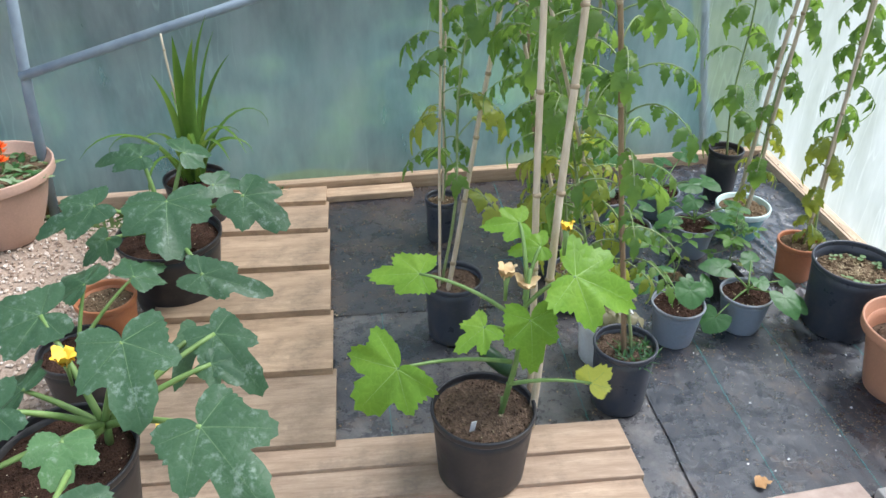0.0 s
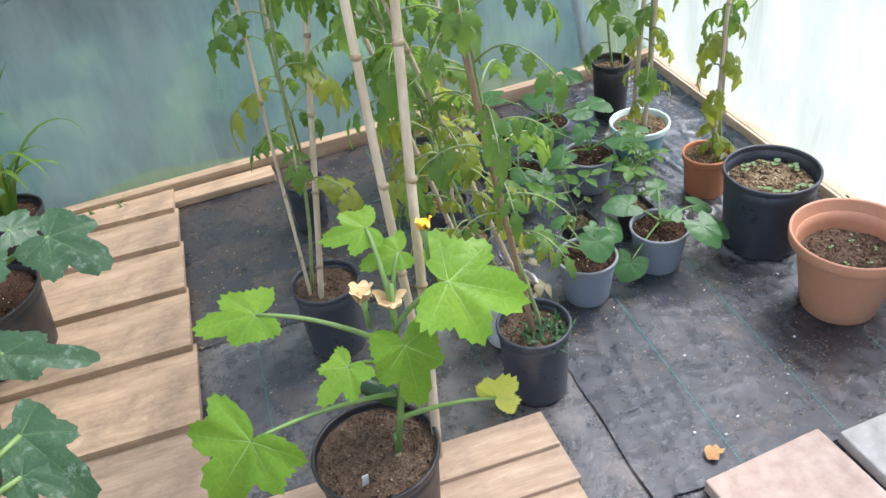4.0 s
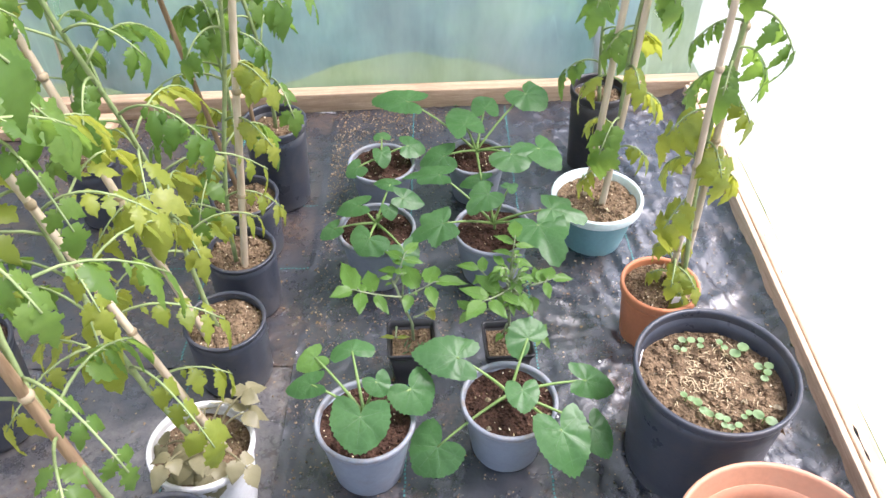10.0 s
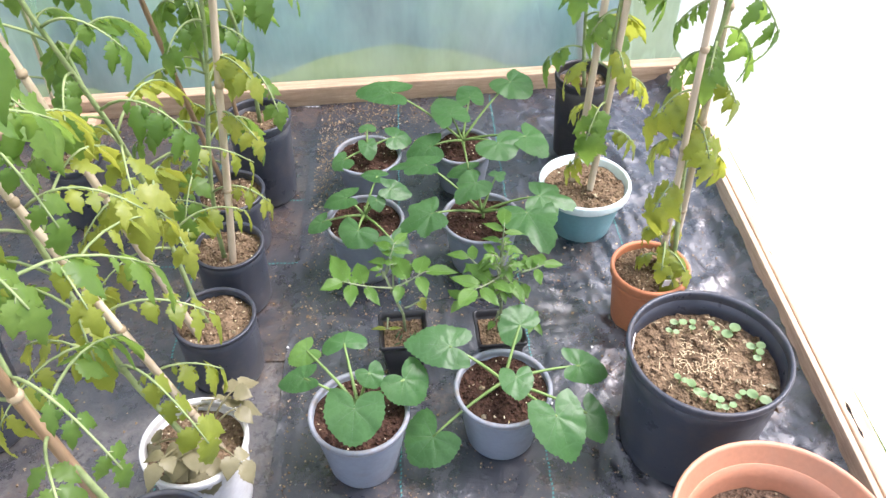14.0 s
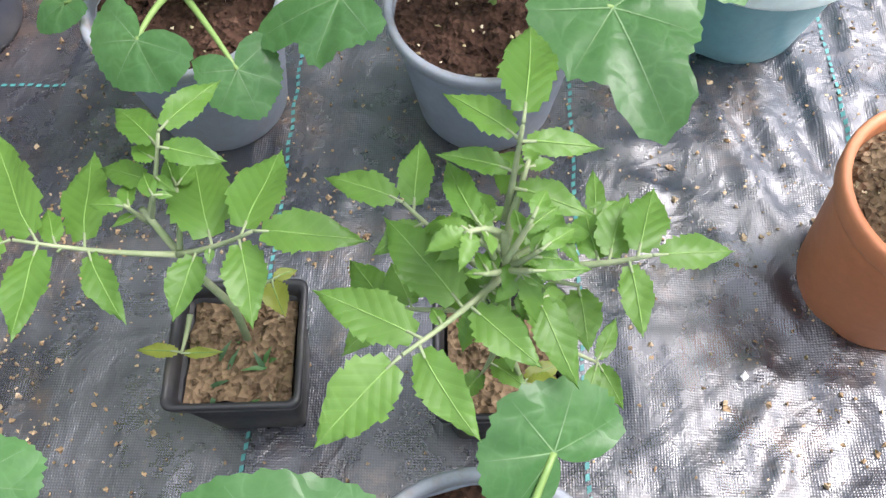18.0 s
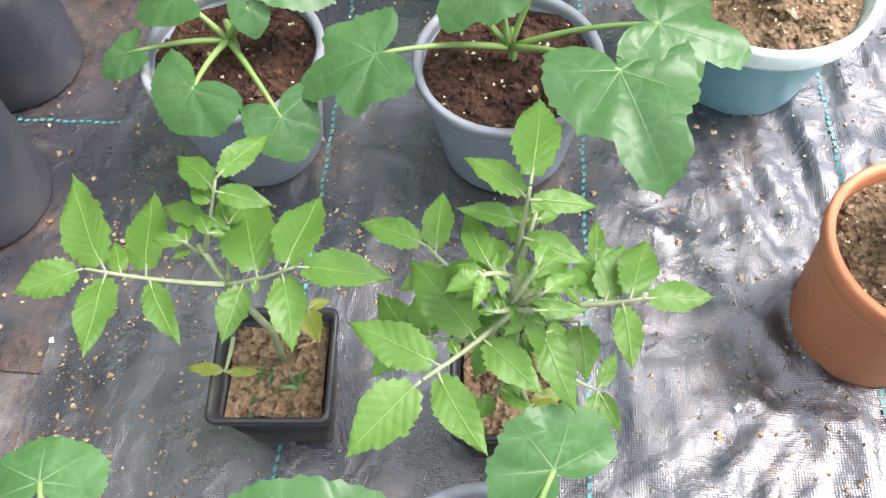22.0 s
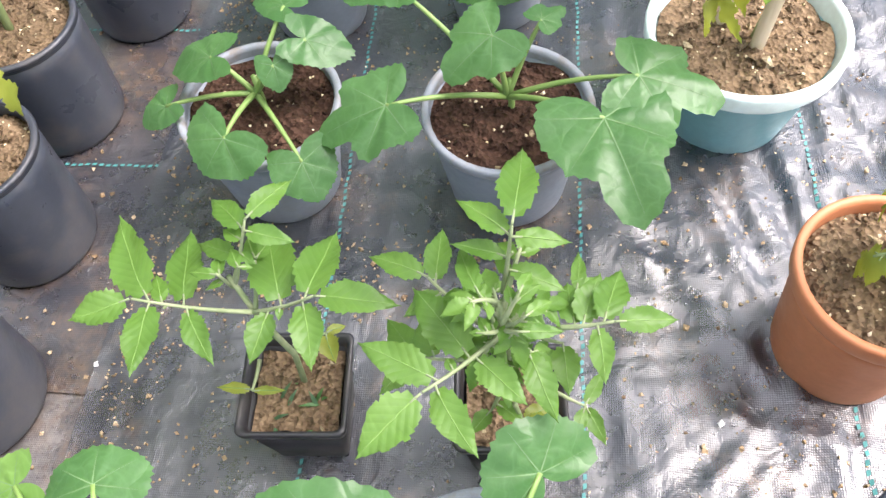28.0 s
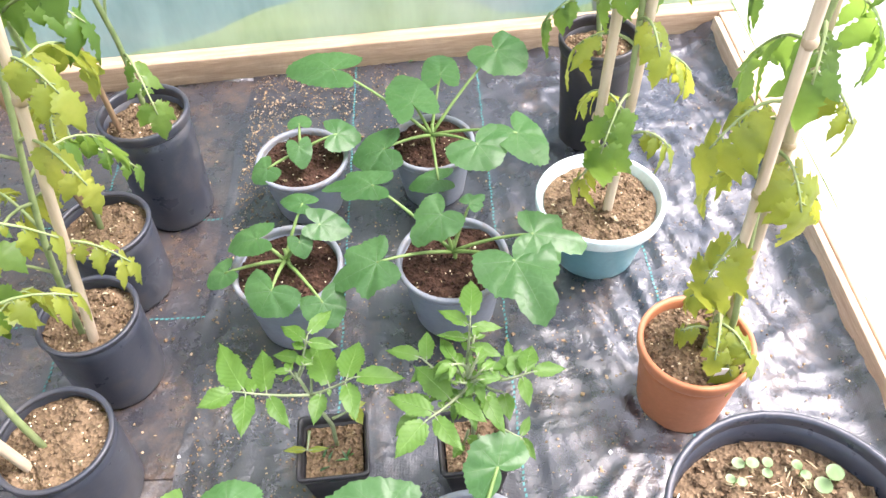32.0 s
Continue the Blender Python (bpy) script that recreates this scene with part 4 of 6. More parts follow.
def board(w, d, thin, thick, name="board", rag=0.0):
    """A feather-edged board: thin far edge, thick near edge."""
    bm = bmesh.new()
    bmesh.ops.create_cube(bm, size=1.0)
    for p in bm.verts:
        far = p.co.y > 0
        top = p.co.z > 0
        p.co = Vector((p.co.x * w, p.co.y * d, (thin if far else thick) if top else 0.0))
    bmesh.ops.bevel(bm, geom=bm.edges[:], offset=0.0025, segments=2, profile=0.6, affect='EDGES')
    me = bpy.data.meshes.new(name)
    bm.to_mesh(me)
    bm.free()
    return me


# the panel of overlapping boards beside the gravel
panel = thing("board_panel", (-1.66, 2.62, 0.0), "panel of overlapping weathered wooden boards laid as a path", "wooden panel", "", "structure")
edges = [3.30, 3.086, 2.829, 2.561, 2.268, 1.972]
bw = 0.56
for k, y in enumerate(edges):
    far = 3.46 if k == 0 else edges[k - 1]
    d = far - y + 0.03
    me = board(bw, d, 0.012, 0.03)
    me.materials.append(M["boards"])
    xr = -1.408 + (3.33 - y) * 0.03
    ob = part("board", me, None, panel, at=pose(xr - bw / 2 + 1.66 + rng.uniform(-.004, .004), y + d / 2 - 2.62, 0.026, -1.4, 0, rng.uniform(-.5, .5)))
for x in (-0.22, 0.2):
    g = Geo()
    g.add(*box(0.05, 1.5, 0.024, 0.002))
    part("batten", g, M["boards"], panel, at=pose(x, 0.02, 0.002))

# the panel of planks in front
front = thing("plank_panel", (-1.41, 1.47, 0.0), "panel of long weathered grey-brown planks laid flat as a path", "wooden panel", "", "structure")
py = 1.992
for k in range(8):
    d = 0.101
    me = board(1.62, d + 0.012, 0.016, 0.028)
    me.materials.append(M["planks"])
    part("plank", me, None, front, at=pose(0.005 * rng.uniform(-1, 1) - 0.005, py - d / 2 - 1.47, 0.024, -0.8, 0, 0.0))
    py -= d
for x in (-0.7, -0.1, 0.6):
    g = Geo()
    g.add(*box(0.06, 0.92, 0.022, 0.002))
    part("batten", g, M["planks"], front, at=pose(x, 0.05, 0.002))

# door slabs
for x, y, w, d, m, turn, lab in ((-0.19, 1.50, 0.30, 0.42, "slabpink", 6, "buff pink concrete paving slab, worn"), (0.155, 1.50, 0.34, 0.42, "slab", 4, "grey concrete paving slab, chipped"), (0.47, 1.54, 0.24, 0.40, "slab", 6, "grey concrete paving slab by the doorway")):
    g = Geo()
    g.add(*box(w, d, 0.035, 0.006))
    solid("paving_slab", g, M[m], lab, "paving slab", "", "paving slabs", at=pose(x, y, 0.0, 0, 0, turn))

# ---- loose gravel ----
r_ = random.Random(21)
g = Geo()
for _ in range(15000):
    x, y = r_.uniform(-3.7, -1.93), r_.uniform(0.9, 3.42)
    if x > -2.15 and r_.random() < 0.35:
        continue
    lv, lf = lump(r_, r_.uniform(0.004, 0.011))
    g.add([p + Vector((x, y, 0.001)) for p in lv], lf)
solid("gravel", g, M["pebble"], "loose cream and tan gravel stones", "gravel", "stuff")

# ---- walls of film, rails, poles ----
WALL_TURN = math.degrees(math.atan(0.066))


def film_sheet(name, place, w, h, label, ripple=0.006, mat="film"):
    nx, nz = 60, 24
    v, f = [], []
    for j in range(nz + 1):
        for i in range(nx + 1):
            x, z = w * i / nx, h * j / nz
            v.append((x, ripple * noise.noise(Vector((x * 2.2, z * 1.1, 4))) + ripple * 0.4 * noise.noise(Vector((x * 9, z * 2, 1))), z))
    for j in range(nz):
        for i in range(nx):
            a = j * (nx + 1) + i
            f.append((a, a + 1, a + nx + 2, a + nx + 1))
    g = Geo()
    g.add(v, f)
    ob = solid(name, g, M[mat], label, "polythene wall", "structure", smooth=True, at=place)
    ob.visible_shadow = False
    return ob


film_sheet("wall_north", pose(-4.6, 3.315, 0.03, 0, 0, WALL_TURN), 5.24, 1.95, "milky blue-green polythene wall sheet")
film_sheet("wall_east", pose(0.585, 2.02, 0.03, 0, 0, 90), 1.76, 1.95, "milky polythene wall sheet tinted bright white for the sun glare", mat="filmbright")
film_sheet("wall_west", pose(-4.55, -2.5, 0.0, 0, 0, 90), 5.8, 1.98, "milky polythene wall sheet")
film_sheet("wall_south", pose(-4.6, -2.5, 0.0), 5.3, 1.98, "milky polythene wall sheet")
film_sheet("wall_door_side", pose(0.60, -2.5, 0.0, 0, 0, 90), 3.55, 1.98, "milky polythene wall sheet")
g = Geo()
prof = [(-4.6, 1.97), (-4.2, 2.3), (-3.3, 2.55), (-2.0, 2.65), (-0.7, 2.55), (0.2, 2.3), (0.62, 1.97)]
for k in range(len(prof) - 1):
    (xa, za), (xb, zb) = prof[k], prof[k + 1]
    g.add([(xa, -2.55, za), (xb, -2.55, zb), (xb, 3.9, zb), (xa, 3.9, za)], [(0, 1, 2, 3)])
roof = solid("ceiling", g, M["filmroof"], "milky polythene tunnel roof", "polythene roof", "structure", smooth=True)
roof.visible_shadow = False

rail = thing("base_rail", (-1.9, 3.425, 0.0, 0, 0, WALL_TURN), "pale sawn timber base rail along the polythene", "timber rail", "", "structure")
for x0, ln in ((-2.6, 2.55), (0.0, 2.47)):
    g = Geo()
    g.add(*box(ln, 0.042, 0.06, 0.004))
    part("timber", g, M["planks" if x0 < 0 else "rail"], rail, at=pose(x0 + ln / 2, 0.022, 0.0))
g = Geo()
g.add(*box(0.85, 0.075, 0.03, 0.004))
part("loose_batten", g, M["rail"], rail, "weathered batten lying along the rail", at=pose(0.42, -0.045, 0.003))

side = thing("base_rail", (0.535, 2.86, 0.0), "pale sawn timber rail, whitened by glare from the polythene", "timber rail", "", "structure")
g = Geo()
g.add(*box(0.038, 1.59, 0.06, 0.004))
part("timber", g, M["railside"], side, at=pose(0.012, -0.075, 0))
g = Geo()
g.add(*box(0.012, 1.55, 0.05, 0.002))
part("batten", g, M["railside"], side, "thin white batten", at=pose(-0.022, -0.075, 0.012, 0, 6, 0))

g = Geo()
g.add(*box(0.06, 0.085, 2.0, 0.004))
post = solid("door_post", g, M["post"], "orange-brown sawn timber door post", "post", "structure", at=pose(0.508, 2.085, 0.0, 0, -0.8, 0))

door = thing("mesh_door", (0.475, 1.575, 0.0), "black-framed door panel with green netting", "door", "", "structure")
for nm, sx, sy, sz, y, z in (("frame_bar", 0.035, 0.84, 0.05, 0, 0.012), ("frame_bar", 0.035, 0.84, 0.05, 0, 1.85), ("frame_post", 0.035, 0.045, 1.85, 0.40, 0.05), ("frame_post", 0.035, 0.045, 1.85, -0.40, 0.05), ("frame_bar", 0.03, 0.8, 0.03, 0, 0.42)):
    g = Geo()
    g.add(*box(sx, sy, sz, 0.004))
    part(nm, g, M["black"], door, at=pose(0, y, z))
g = Geo()
n = 0
y = -0.38
while y < 0.38:
    g.add(*box(0.0012, 0.0016, 1.8, 0, 0, y, 0.05))
    y += 0.011
z = 0.06
while z < 1.85:
    g.add(*box(0.0012, 0.76, 0.0016, 0, 0, 0, z))
    z += 0.011
part("netting", g, M["netting"], door, "green mesh netting")

for nm, pts, r, lab in (
    ("tunnel_pole", [(-2.47, 3.36, -0.02), (-2.445, 3.36, 0.5), (-2.33, 3.36, 1.9)], 0.019, "grey steel hoop pole against the polythene"),
    ("tunnel_pole", [(0.30, 3.66, -0.02), (0.20, 3.66, 0.6), (-0.02, 3.66, 1.9)], 0.017, "grey steel hoop pole in the corner"),
):
    g = Geo()
    g.add(*tube(pts, r, 12))
    solid(nm, g, M["pipe"], lab, "tunnel pole", "structure", smooth=True)
g = Geo()
g.add(*tube([(-2.45, 3.345, 0.585), (-1.64, 3.40, 0.82), (-0.9, 3.45, 1.03)], 0.017, 12))
brace = solid("brace_pipe", g, M["pipe"], "grey pipe brace slanting across the polythene", "pipe", "structure", smooth=True)


# ---- what shows dimly through the polythene ----
def hedge_mat():
    m, nt, b, _ = nodes_of("far_hedge")
    a = noise_at(nt, 1.6, 5, 0.65)
    c = ramp(nt, a, [(0.32, (0.008, 0.03, 0.042)), (0.45, (0.025, 0.075, 0.075)), (0.55, (0.05, 0.125, 0.12)), (0.68, (0.16, 0.3, 0.15))])
    nt.links.new(c, b.inputs["Base Color"])
    b.inputs["Roughness"].default_value = 1.0
    return m


g = Geo()
v, f = [], []
nx, nz = 90, 30
for j in range(nz + 1):
    for i in range(nx + 1):
        x, z = -7.0 + 7.5 * i / nx, -0.05 + 3.2 * j / nz
        out = 0.22 * noise.noise(Vector((x * 1.7, z * 1.7, 0))) + 0.1 * noise.noise(Vector((x * 5, z * 5, 3))) - 0.12 * z + 0.5 * max(0.0, 1 - z / 0.45)
        v.append((x, 4.35 + 0.105 * x - out + (0.5 * max(0.0, x) ** 2), z + (0.3 * noise.noise(Vector((x * 2, 2, 2))) if j == nz else 0)))
for j in range(nz):
    for i in range(nx):
        q = j * (nx + 1) + i
        f.append((q, q + 1, q + nx + 2, q + nx + 1))
g.add(v, f)
solid("backdrop", g, hedge_mat(), "blurred green hedge beyond the polythene", "hedge", "structure", smooth=True)


# ---- the small squash plants in grey pots ----
GREY = "grey plastic pot of dark compost on the ground cover"
for k, (x, y, r, h) in enumerate(((-0.313, 2.371, 0.083, 0.142), (-0.071, 2.415, 0.083, 0.135), (-0.317, 2.864, 0.082, 0.135), (-0.072, 2.868, 0.084, 0.128), (-0.319, 3.130, 0.079, 0.11), (-0.095, 3.148, 0.074, 0.115))):
    round_pot("grey_pot", (x, y, 0.003), r, h, "grey", GREY, "rimgrey", 0.72, 0.012, 0.003, 0.9, "soil", 10 + k, 190, "grey squash pots")
SQ = "young squash plant with rounded green leaves, growing in a grey pot"
gourd_plant("squash_plant", (-0.313, 2.371, 0.125), [
    (-0.311, 2.319, 0.231, -0.318, 2.269, 0.194),
    (-0.240, 2.398, 0.194, -0.209, 2.366, 0.166),
    (-0.396, 2.469, 0.187, -0.432, 2.451, 0.178),
    (-0.396, 2.417, 0.178, -0.448, 2.415, 0.162),
    (-0.336, 2.464, 0.200, -0.341, 2.494, 0.205),
    (-0.293, 2.394, 0.217, -0.279, 2.371, 0.203)], SQ, "squash plant", M["squash"], 31, 0.10, stalk=0.0028, group="squash plants", odd={2: "squashlit"}, face=-0.25, widths=(0.90, 0.96, 0.70, 0.52, 1.52, 0.92))
gourd_plant("squash_plant", (-0.071, 2.415, 0.12), [
    (-0.035, 2.488, 0.201, -0.061, 2.512, 0.224),
    (-0.152, 2.434, 0.220, -0.232, 2.439, 0.235),
    (0.053, 2.440, 0.155, 0.122, 2.448, 0.125),
    (0.001, 2.332, 0.176, 0.024, 2.261, 0.144),
    (0.058, 2.361, 0.136, 0.087, 2.313, 0.114),
    (-0.056, 2.389, 0.199, -0.054, 2.347, 0.191),
    (-0.188, 2.354, 0.097, -0.233, 2.320, 0.063)], SQ, "squash plant", M["squash"], 32, 0.11, stalk=0.0028, group="squash plants", face=-0.2, widths=(1.20, 0.60, 0.52, 0.68, 0.62, 0.82, 0.93))
gourd_plant("squash_plant", (-0.317, 2.864, 0.118), [
    (-0.324, 2.794, 0.171, -0.346, 2.762, 0.154),
    (-0.260, 2.787, 0.148, -0.241, 2.754, 0.127),
    (-0.400, 2.849, 0.148, -0.435, 2.838, 0.132),
    (-0.346, 2.873, 0.189, -0.404, 2.881, 0.171),
    (-0.266, 2.887, 0.199, -0.216, 2.883, 0.186),
    (-0.289, 2.864, 0.191, -0.282, 2.843, 0.174),
    (-0.283, 2.926, 0.200, -0.324, 2.944, 0.200)], SQ, "squash plant", M["squash"], 33, 0.10, stalk=0.0028, group="squash plants", face=-0.1, widths=(1.27, 0.91, 0.65, 0.55, 0.63, 0.79, 0.50))
gourd_plant("squash_plant", (-0.072, 2.868, 0.112), [
    (-0.170, 2.822, 0.185, -0.246, 2.802, 0.165),
    (0.007, 2.807, 0.199, 0.046, 2.704, 0.191),
    (0.031, 2.836, 0.209, 0.115, 2.819, 0.201),
    (-0.080, 2.875, 0.221, -0.128, 2.841, 0.199),
    (-0.045, 2.887, 0.219, -0.022, 2.911, 0.216),
    (-0.174, 2.946, 0.211, -0.267, 2.969, 0.199)], "larger squash plant with broad lobed green leaves, in a grey pot", "squash plant", M["squash"], 34, 0.22, 0.15, stalk=0.0028, group="squash plants", face=-0.1, widths=(0.90, 0.93, 0.85, 0.98, 0.91, 0.50))
gourd_plant("squash_plant", (-0.319, 3.130, 0.095), [
    (-0.369, 3.097, 0.123, -0.399, 3.079, 0.112),
    (-0.317, 3.120, 0.149, -0.309, 3.081, 0.136),
    (-0.260, 3.143, 0.149, -0.213, 3.147, 0.141),
    (-0.317, 3.159, 0.160, -0.319, 3.188, 0.160)], SQ, "squash plant", M["squash"], 35, 0.11, stalk=0.0028, group="squash plants", face=-0.1, widths=(0.91, 0.65, 0.93, 0.91))
gourd_plant("squash_plant", (-0.095, 3.148, 0.1), [
    (-0.166, 3.087, 0.159, -0.230, 3.086, 0.146),
    (-0.120, 3.140, 0.200, -0.149, 3.239, 0.200),
    (-0.025, 3.059, 0.187, 0.004, 3.010, 0.178),
    (-0.073, 3.214, 0.200, -0.074, 3.298, 0.200),
    (-0.249, 3.253, 0.200, -0.347, 3.280, 0.200),
    (0.021, 3.267, 0.218, 0.066, 3.210, 0.212),
    (-0.080, 3.048, 0.119, -0.138, 3.048, 0.111),
    (0.038, 3.082, 0.188, 0.081, 3.010, 0.182)], SQ, "squash plant", M["squash"], 36, 0.11, stalk=0.0028, group="squash plants", face=-0.1, widths=(0.82, 0.50, 1.18, 0.50, 0.50, 0.87, 0.50, 0.54))

# ---- the two young tomatoes ----
square_pot((-0.240, 2.585, 0.003), 0.09, 0.1, "black", "small square black pot of dry compost with a young tomato", 3, 3)
square_pot((-0.060, 2.582, 0.003), 0.09, 0.1, "black", "small square black pot of compost with a bushy young tomato", 4, 3)


def young_tomato(crown, top, label, bend):
    plant = thing("young_tomato_plant", crown, label, "tomato plant", "young tomato plants")
    t = Vector(top) - Vector(crown)
    g = Geo()
    g.add(*tube([(0, 0, -0.02), t * 0.3 + Vector((bend, 0.004, 0)), t * 0.65 + Vector((bend * 0.6, -0.003, 0)), t], [0.0029, 0.0028, 0.0025, 0.0019], 8))
    part("stem", g, M["hairstem"], plant)
    return plant


def young_leaf(plant, a, b, lets, mat):
    """A compound leaf: rib from a to b; lets: (place along the rib, heading in degrees, length, half width to length)."""
    r_ = random.Random(round(a[0] * 9000 + b[1] * 7000 + b[0] * 3000))
    c = plant.matrix_basis.translation
    a, b = Vector(a) - c, Vector(b) - c
    pts = arc(a, b, -0.05 * (b - a).length, 8)
    g = Geo()
    g.add(*tube(pts, [0.0021 - 0.0011 * i / 7 for i in range(8)], 6))
    leaf = part("leaf", g, M["hairstem"], plant)
    for u, way, ln, wd in lets:
        k = min(int(u * 7), 6)
        p = pts[k].lerp(pts[k + 1], u * 7 - k)
        d = Vector((math.cos(radians(way)), math.sin(radians(way)), r_.uniform(-0.05, 0.2)))
        stem = 0.09 * ln
        v, f = leaflet(ln * 0.95, ln * wd * 0.92, r_, r_.uniform(0.05, 0.35), r_.uniform(0.08, 0.3), 0.06, 0.15, 22, 0.014)
        m = frame_to(p + d * stem, p + d * ln, (0.16 * r_.uniform(-1, 1), -0.22 + 0.16 * r_.uniform(-1, 1), 1))
        inv = m.inverted()
        q = Geo()
        q.add(v, f, 0)
        q.add(*tube([inv @ p, inv @ (p + d * stem * 0.5), (0.004, 0, 0.0006)], [0.001, 0.0009, 0.0007], 5), 1)
        rib = [Vector(v[i * 5 + 2]) + Vector((0, 0, 0.0003)) for i in range(0, 21, 4)]
        q.add(*tube(rib, [0.00045, 0.0004, 0.0004, 0.0003, 0.0003, 0.0002], 4), 2)
        part("leaflet", q, [M[mat], M["hairstem"], M["rib"]], leaf, at=m)


plant = young_tomato((-0.236, 2.588, 0.082), (-0.272, 2.623, 0.215), "young tomato plant with bright green toothed leaves", 0.008)
young_leaf(plant, (-0.256, 2.606, 0.190), (-0.342, 2.601, 0.215), [(1.01, -148, 0.044, 0.36), (0.86, 126, 0.080, 0.25), (0.86, -86, 0.058, 0.27), (0.59, 102, 0.075, 0.24), (0.57, -62, 0.049, 0.24), (0.76, 113, 0.028, 0.3), (0.72, -117, 0.004, 0.3)], "tomyoung")
young_leaf(plant, (-0.256, 2.606, 0.190), (-0.199, 2.598, 0.235), [(1.01, -7, 0.060, 0.24), (0.84, 76, 0.065, 0.3), (0.82, -70, 0.052, 0.27), (0.47, 110, 0.075, 0.3), (0.26, -100, 0.042, 0.3), (0.45, -90, 0.010, 0.35)], "tomyoung")
young_leaf(plant, (-0.271, 2.620, 0.205), (-0.251, 2.644, 0.260), [(1.01, 53, 0.045, 0.24), (0.87, 133, 0.047, 0.24), (0.87, -14, 0.038, 0.24), (0.48, 158, 0.042, 0.22), (0.73, 152, 0.019, 0.4), (0.56, -43, 0.016, 0.3)], "tomyoung")
young_leaf(plant, (-0.255, 2.609, 0.190), (-0.254, 2.637, 0.215), [(1.03, 65, 0.019, 0.4), (1.03, 120, 0.022, 0.3)], "tomyoung")
young_leaf(plant, (-0.272, 2.622, 0.200), (-0.275, 2.616, 0.230), [(0.91, 175, 0.022, 0.25), (0.53, -152, 0.015, 0.25), (0.84, 106, 0.022, 0.3)], "tomyoung")
young_leaf(plant, (-0.272, 2.622, 0.200), (-0.257, 2.619, 0.235), [(1.03, 6, 0.010, 0.3), (0.97, 125, 0.021, 0.3)], "tomyoung")
young_leaf(plant, (-0.268, 2.597, 0.120), (-0.269, 2.570, 0.120), [(0.98, 180, 0.029, 0.2), (1.01, 0, 0.027, 0.16)], "tomold")
young_leaf(plant, (-0.236, 2.601, 0.140), (-0.209, 2.609, 0.150), [(1.03, -70, 0.027, 0.38), (1.03, 33, 0.017, 0.3)], "tomold")
plant = young_tomato((-0.062, 2.585, 0.082), (-0.066, 2.568, 0.290), "bushy young tomato plant with bright green toothed leaves", 0.004)
young_leaf(plant, (-0.064, 2.568, 0.250), (-0.111, 2.516, 0.272), [(1.02, -133, 0.052, 0.33), (0.81, 157, 0.056, 0.25), (0.86, -64, 0.049, 0.26), (0.38, -43, 0.045, 0.28), (0.43, 128, 0.063, 0.28), (0.64, 117, 0.011, 0.4)], "tomyoung")
young_leaf(plant, (-0.078, 2.577, 0.240), (-0.116, 2.602, 0.260), [(1.01, 157, 0.043, 0.24), (0.87, 89, 0.045, 0.25), (0.72, -146, 0.030, 0.3), (0.35, 82, 0.015, 0.4), (0.23, -139, 0.021, 0.35)], "tomyoung")
young_leaf(plant, (-0.065, 2.587, 0.270), (-0.060, 2.596, 0.335), [(1.02, 83, 0.062, 0.23), (0.88, 139, 0.041, 0.23), (0.87, -2, 0.035, 0.22), (0.59, 167, 0.035, 0.22), (0.42, -14, 0.038, 0.25), (0.59, 45, 0.006, 0.5)], "tomyoung")
young_leaf(plant, (-0.030, 2.573, 0.250), (0.005, 2.570, 0.268), [(1, 6, 0.040, 0.25), (0.82, 75, 0.046, 0.28), (0.72, -81, 0.038, 0.25), (0.34, 101, 0.037, 0.33), (0.46, 77, 0.041, 0.3)], "tomyoung")
young_leaf(plant, (-0.058, 2.563, 0.250), (-0.047, 2.561, 0.240), [(0.85, -68, 0.048, 0.25)], "tomyoung")
young_leaf(plant, (-0.044, 2.574, 0.235), (-0.024, 2.576, 0.220), [(0.98, -83, 0.035, 0.33)], "tomyoung")
young_leaf(plant, (-0.068, 2.562, 0.270), (-0.078, 2.568, 0.300), [(0.98, 118, 0.042, 0.2), (0.7, 142, 0.018, 0.25), (0.78, 90, 0.017, 0.3)], "tomyoung")
young_leaf(plant, (-0.065, 2.560, 0.280), (-0.055, 2.565, 0.310), [(1.02, 66, 0.017, 0.3), (0.7, 43, 0.021, 0.25), (0.63, 101, 0.015, 0.3)], "tomyoung")
young_leaf(plant, (-0.063, 2.562, 0.270), (-0.051, 2.555, 0.300), [(1.02, 41, 0.021, 0.25), (0.78, 65, 0.014, 0.3), (0.72, -8, 0.014, 0.25)], "tomyoung")
young_leaf(plant, (-0.065, 2.560, 0.270), (-0.054, 2.550, 0.290), [(0.99, 2, 0.027, 0.2), (0.63, -39, 0.013, 0.25)], "tomyoung")
young_leaf(plant, (-0.066, 2.560, 0.270), (-0.075, 2.548, 0.290), [(1, 180, 0.009, 0.3), (0.75, 119, 0.013, 0.3), (0.35, 110, 0.015, 0.3)], "tomyoung")
young_leaf(plant, (-0.034, 2.569, 0.160), (-0.003, 2.566, 0.130), [(1.03, -108, 0.032, 0.2), (1.03, -59, 0.031, 0.25), (1, 59, 0.035, 0.2)], "tomyoung")
young_leaf(plant, (-0.067, 2.557, 0.170), (-0.073, 2.552, 0.150), [(1.03, -131, 0.023, 0.35), (0.54, -32, 0.028, 0.3)], "tomyoung")
young_leaf(plant, (-0.081, 2.570, 0.200), (-0.131, 2.579, 0.180), [(1, 124, 0.040, 0.3), (0.93, -132, 0.038, 0.3), (0.68, 112, 0.035, 0.35)], "tomyoung")
young_leaf(plant, (-0.037, 2.600, 0.220), (-0.016, 2.610, 0.230), [(1.02, 82, 0.035, 0.18), (0.81, 41, 0.023, 0.3)], "tomyoung")
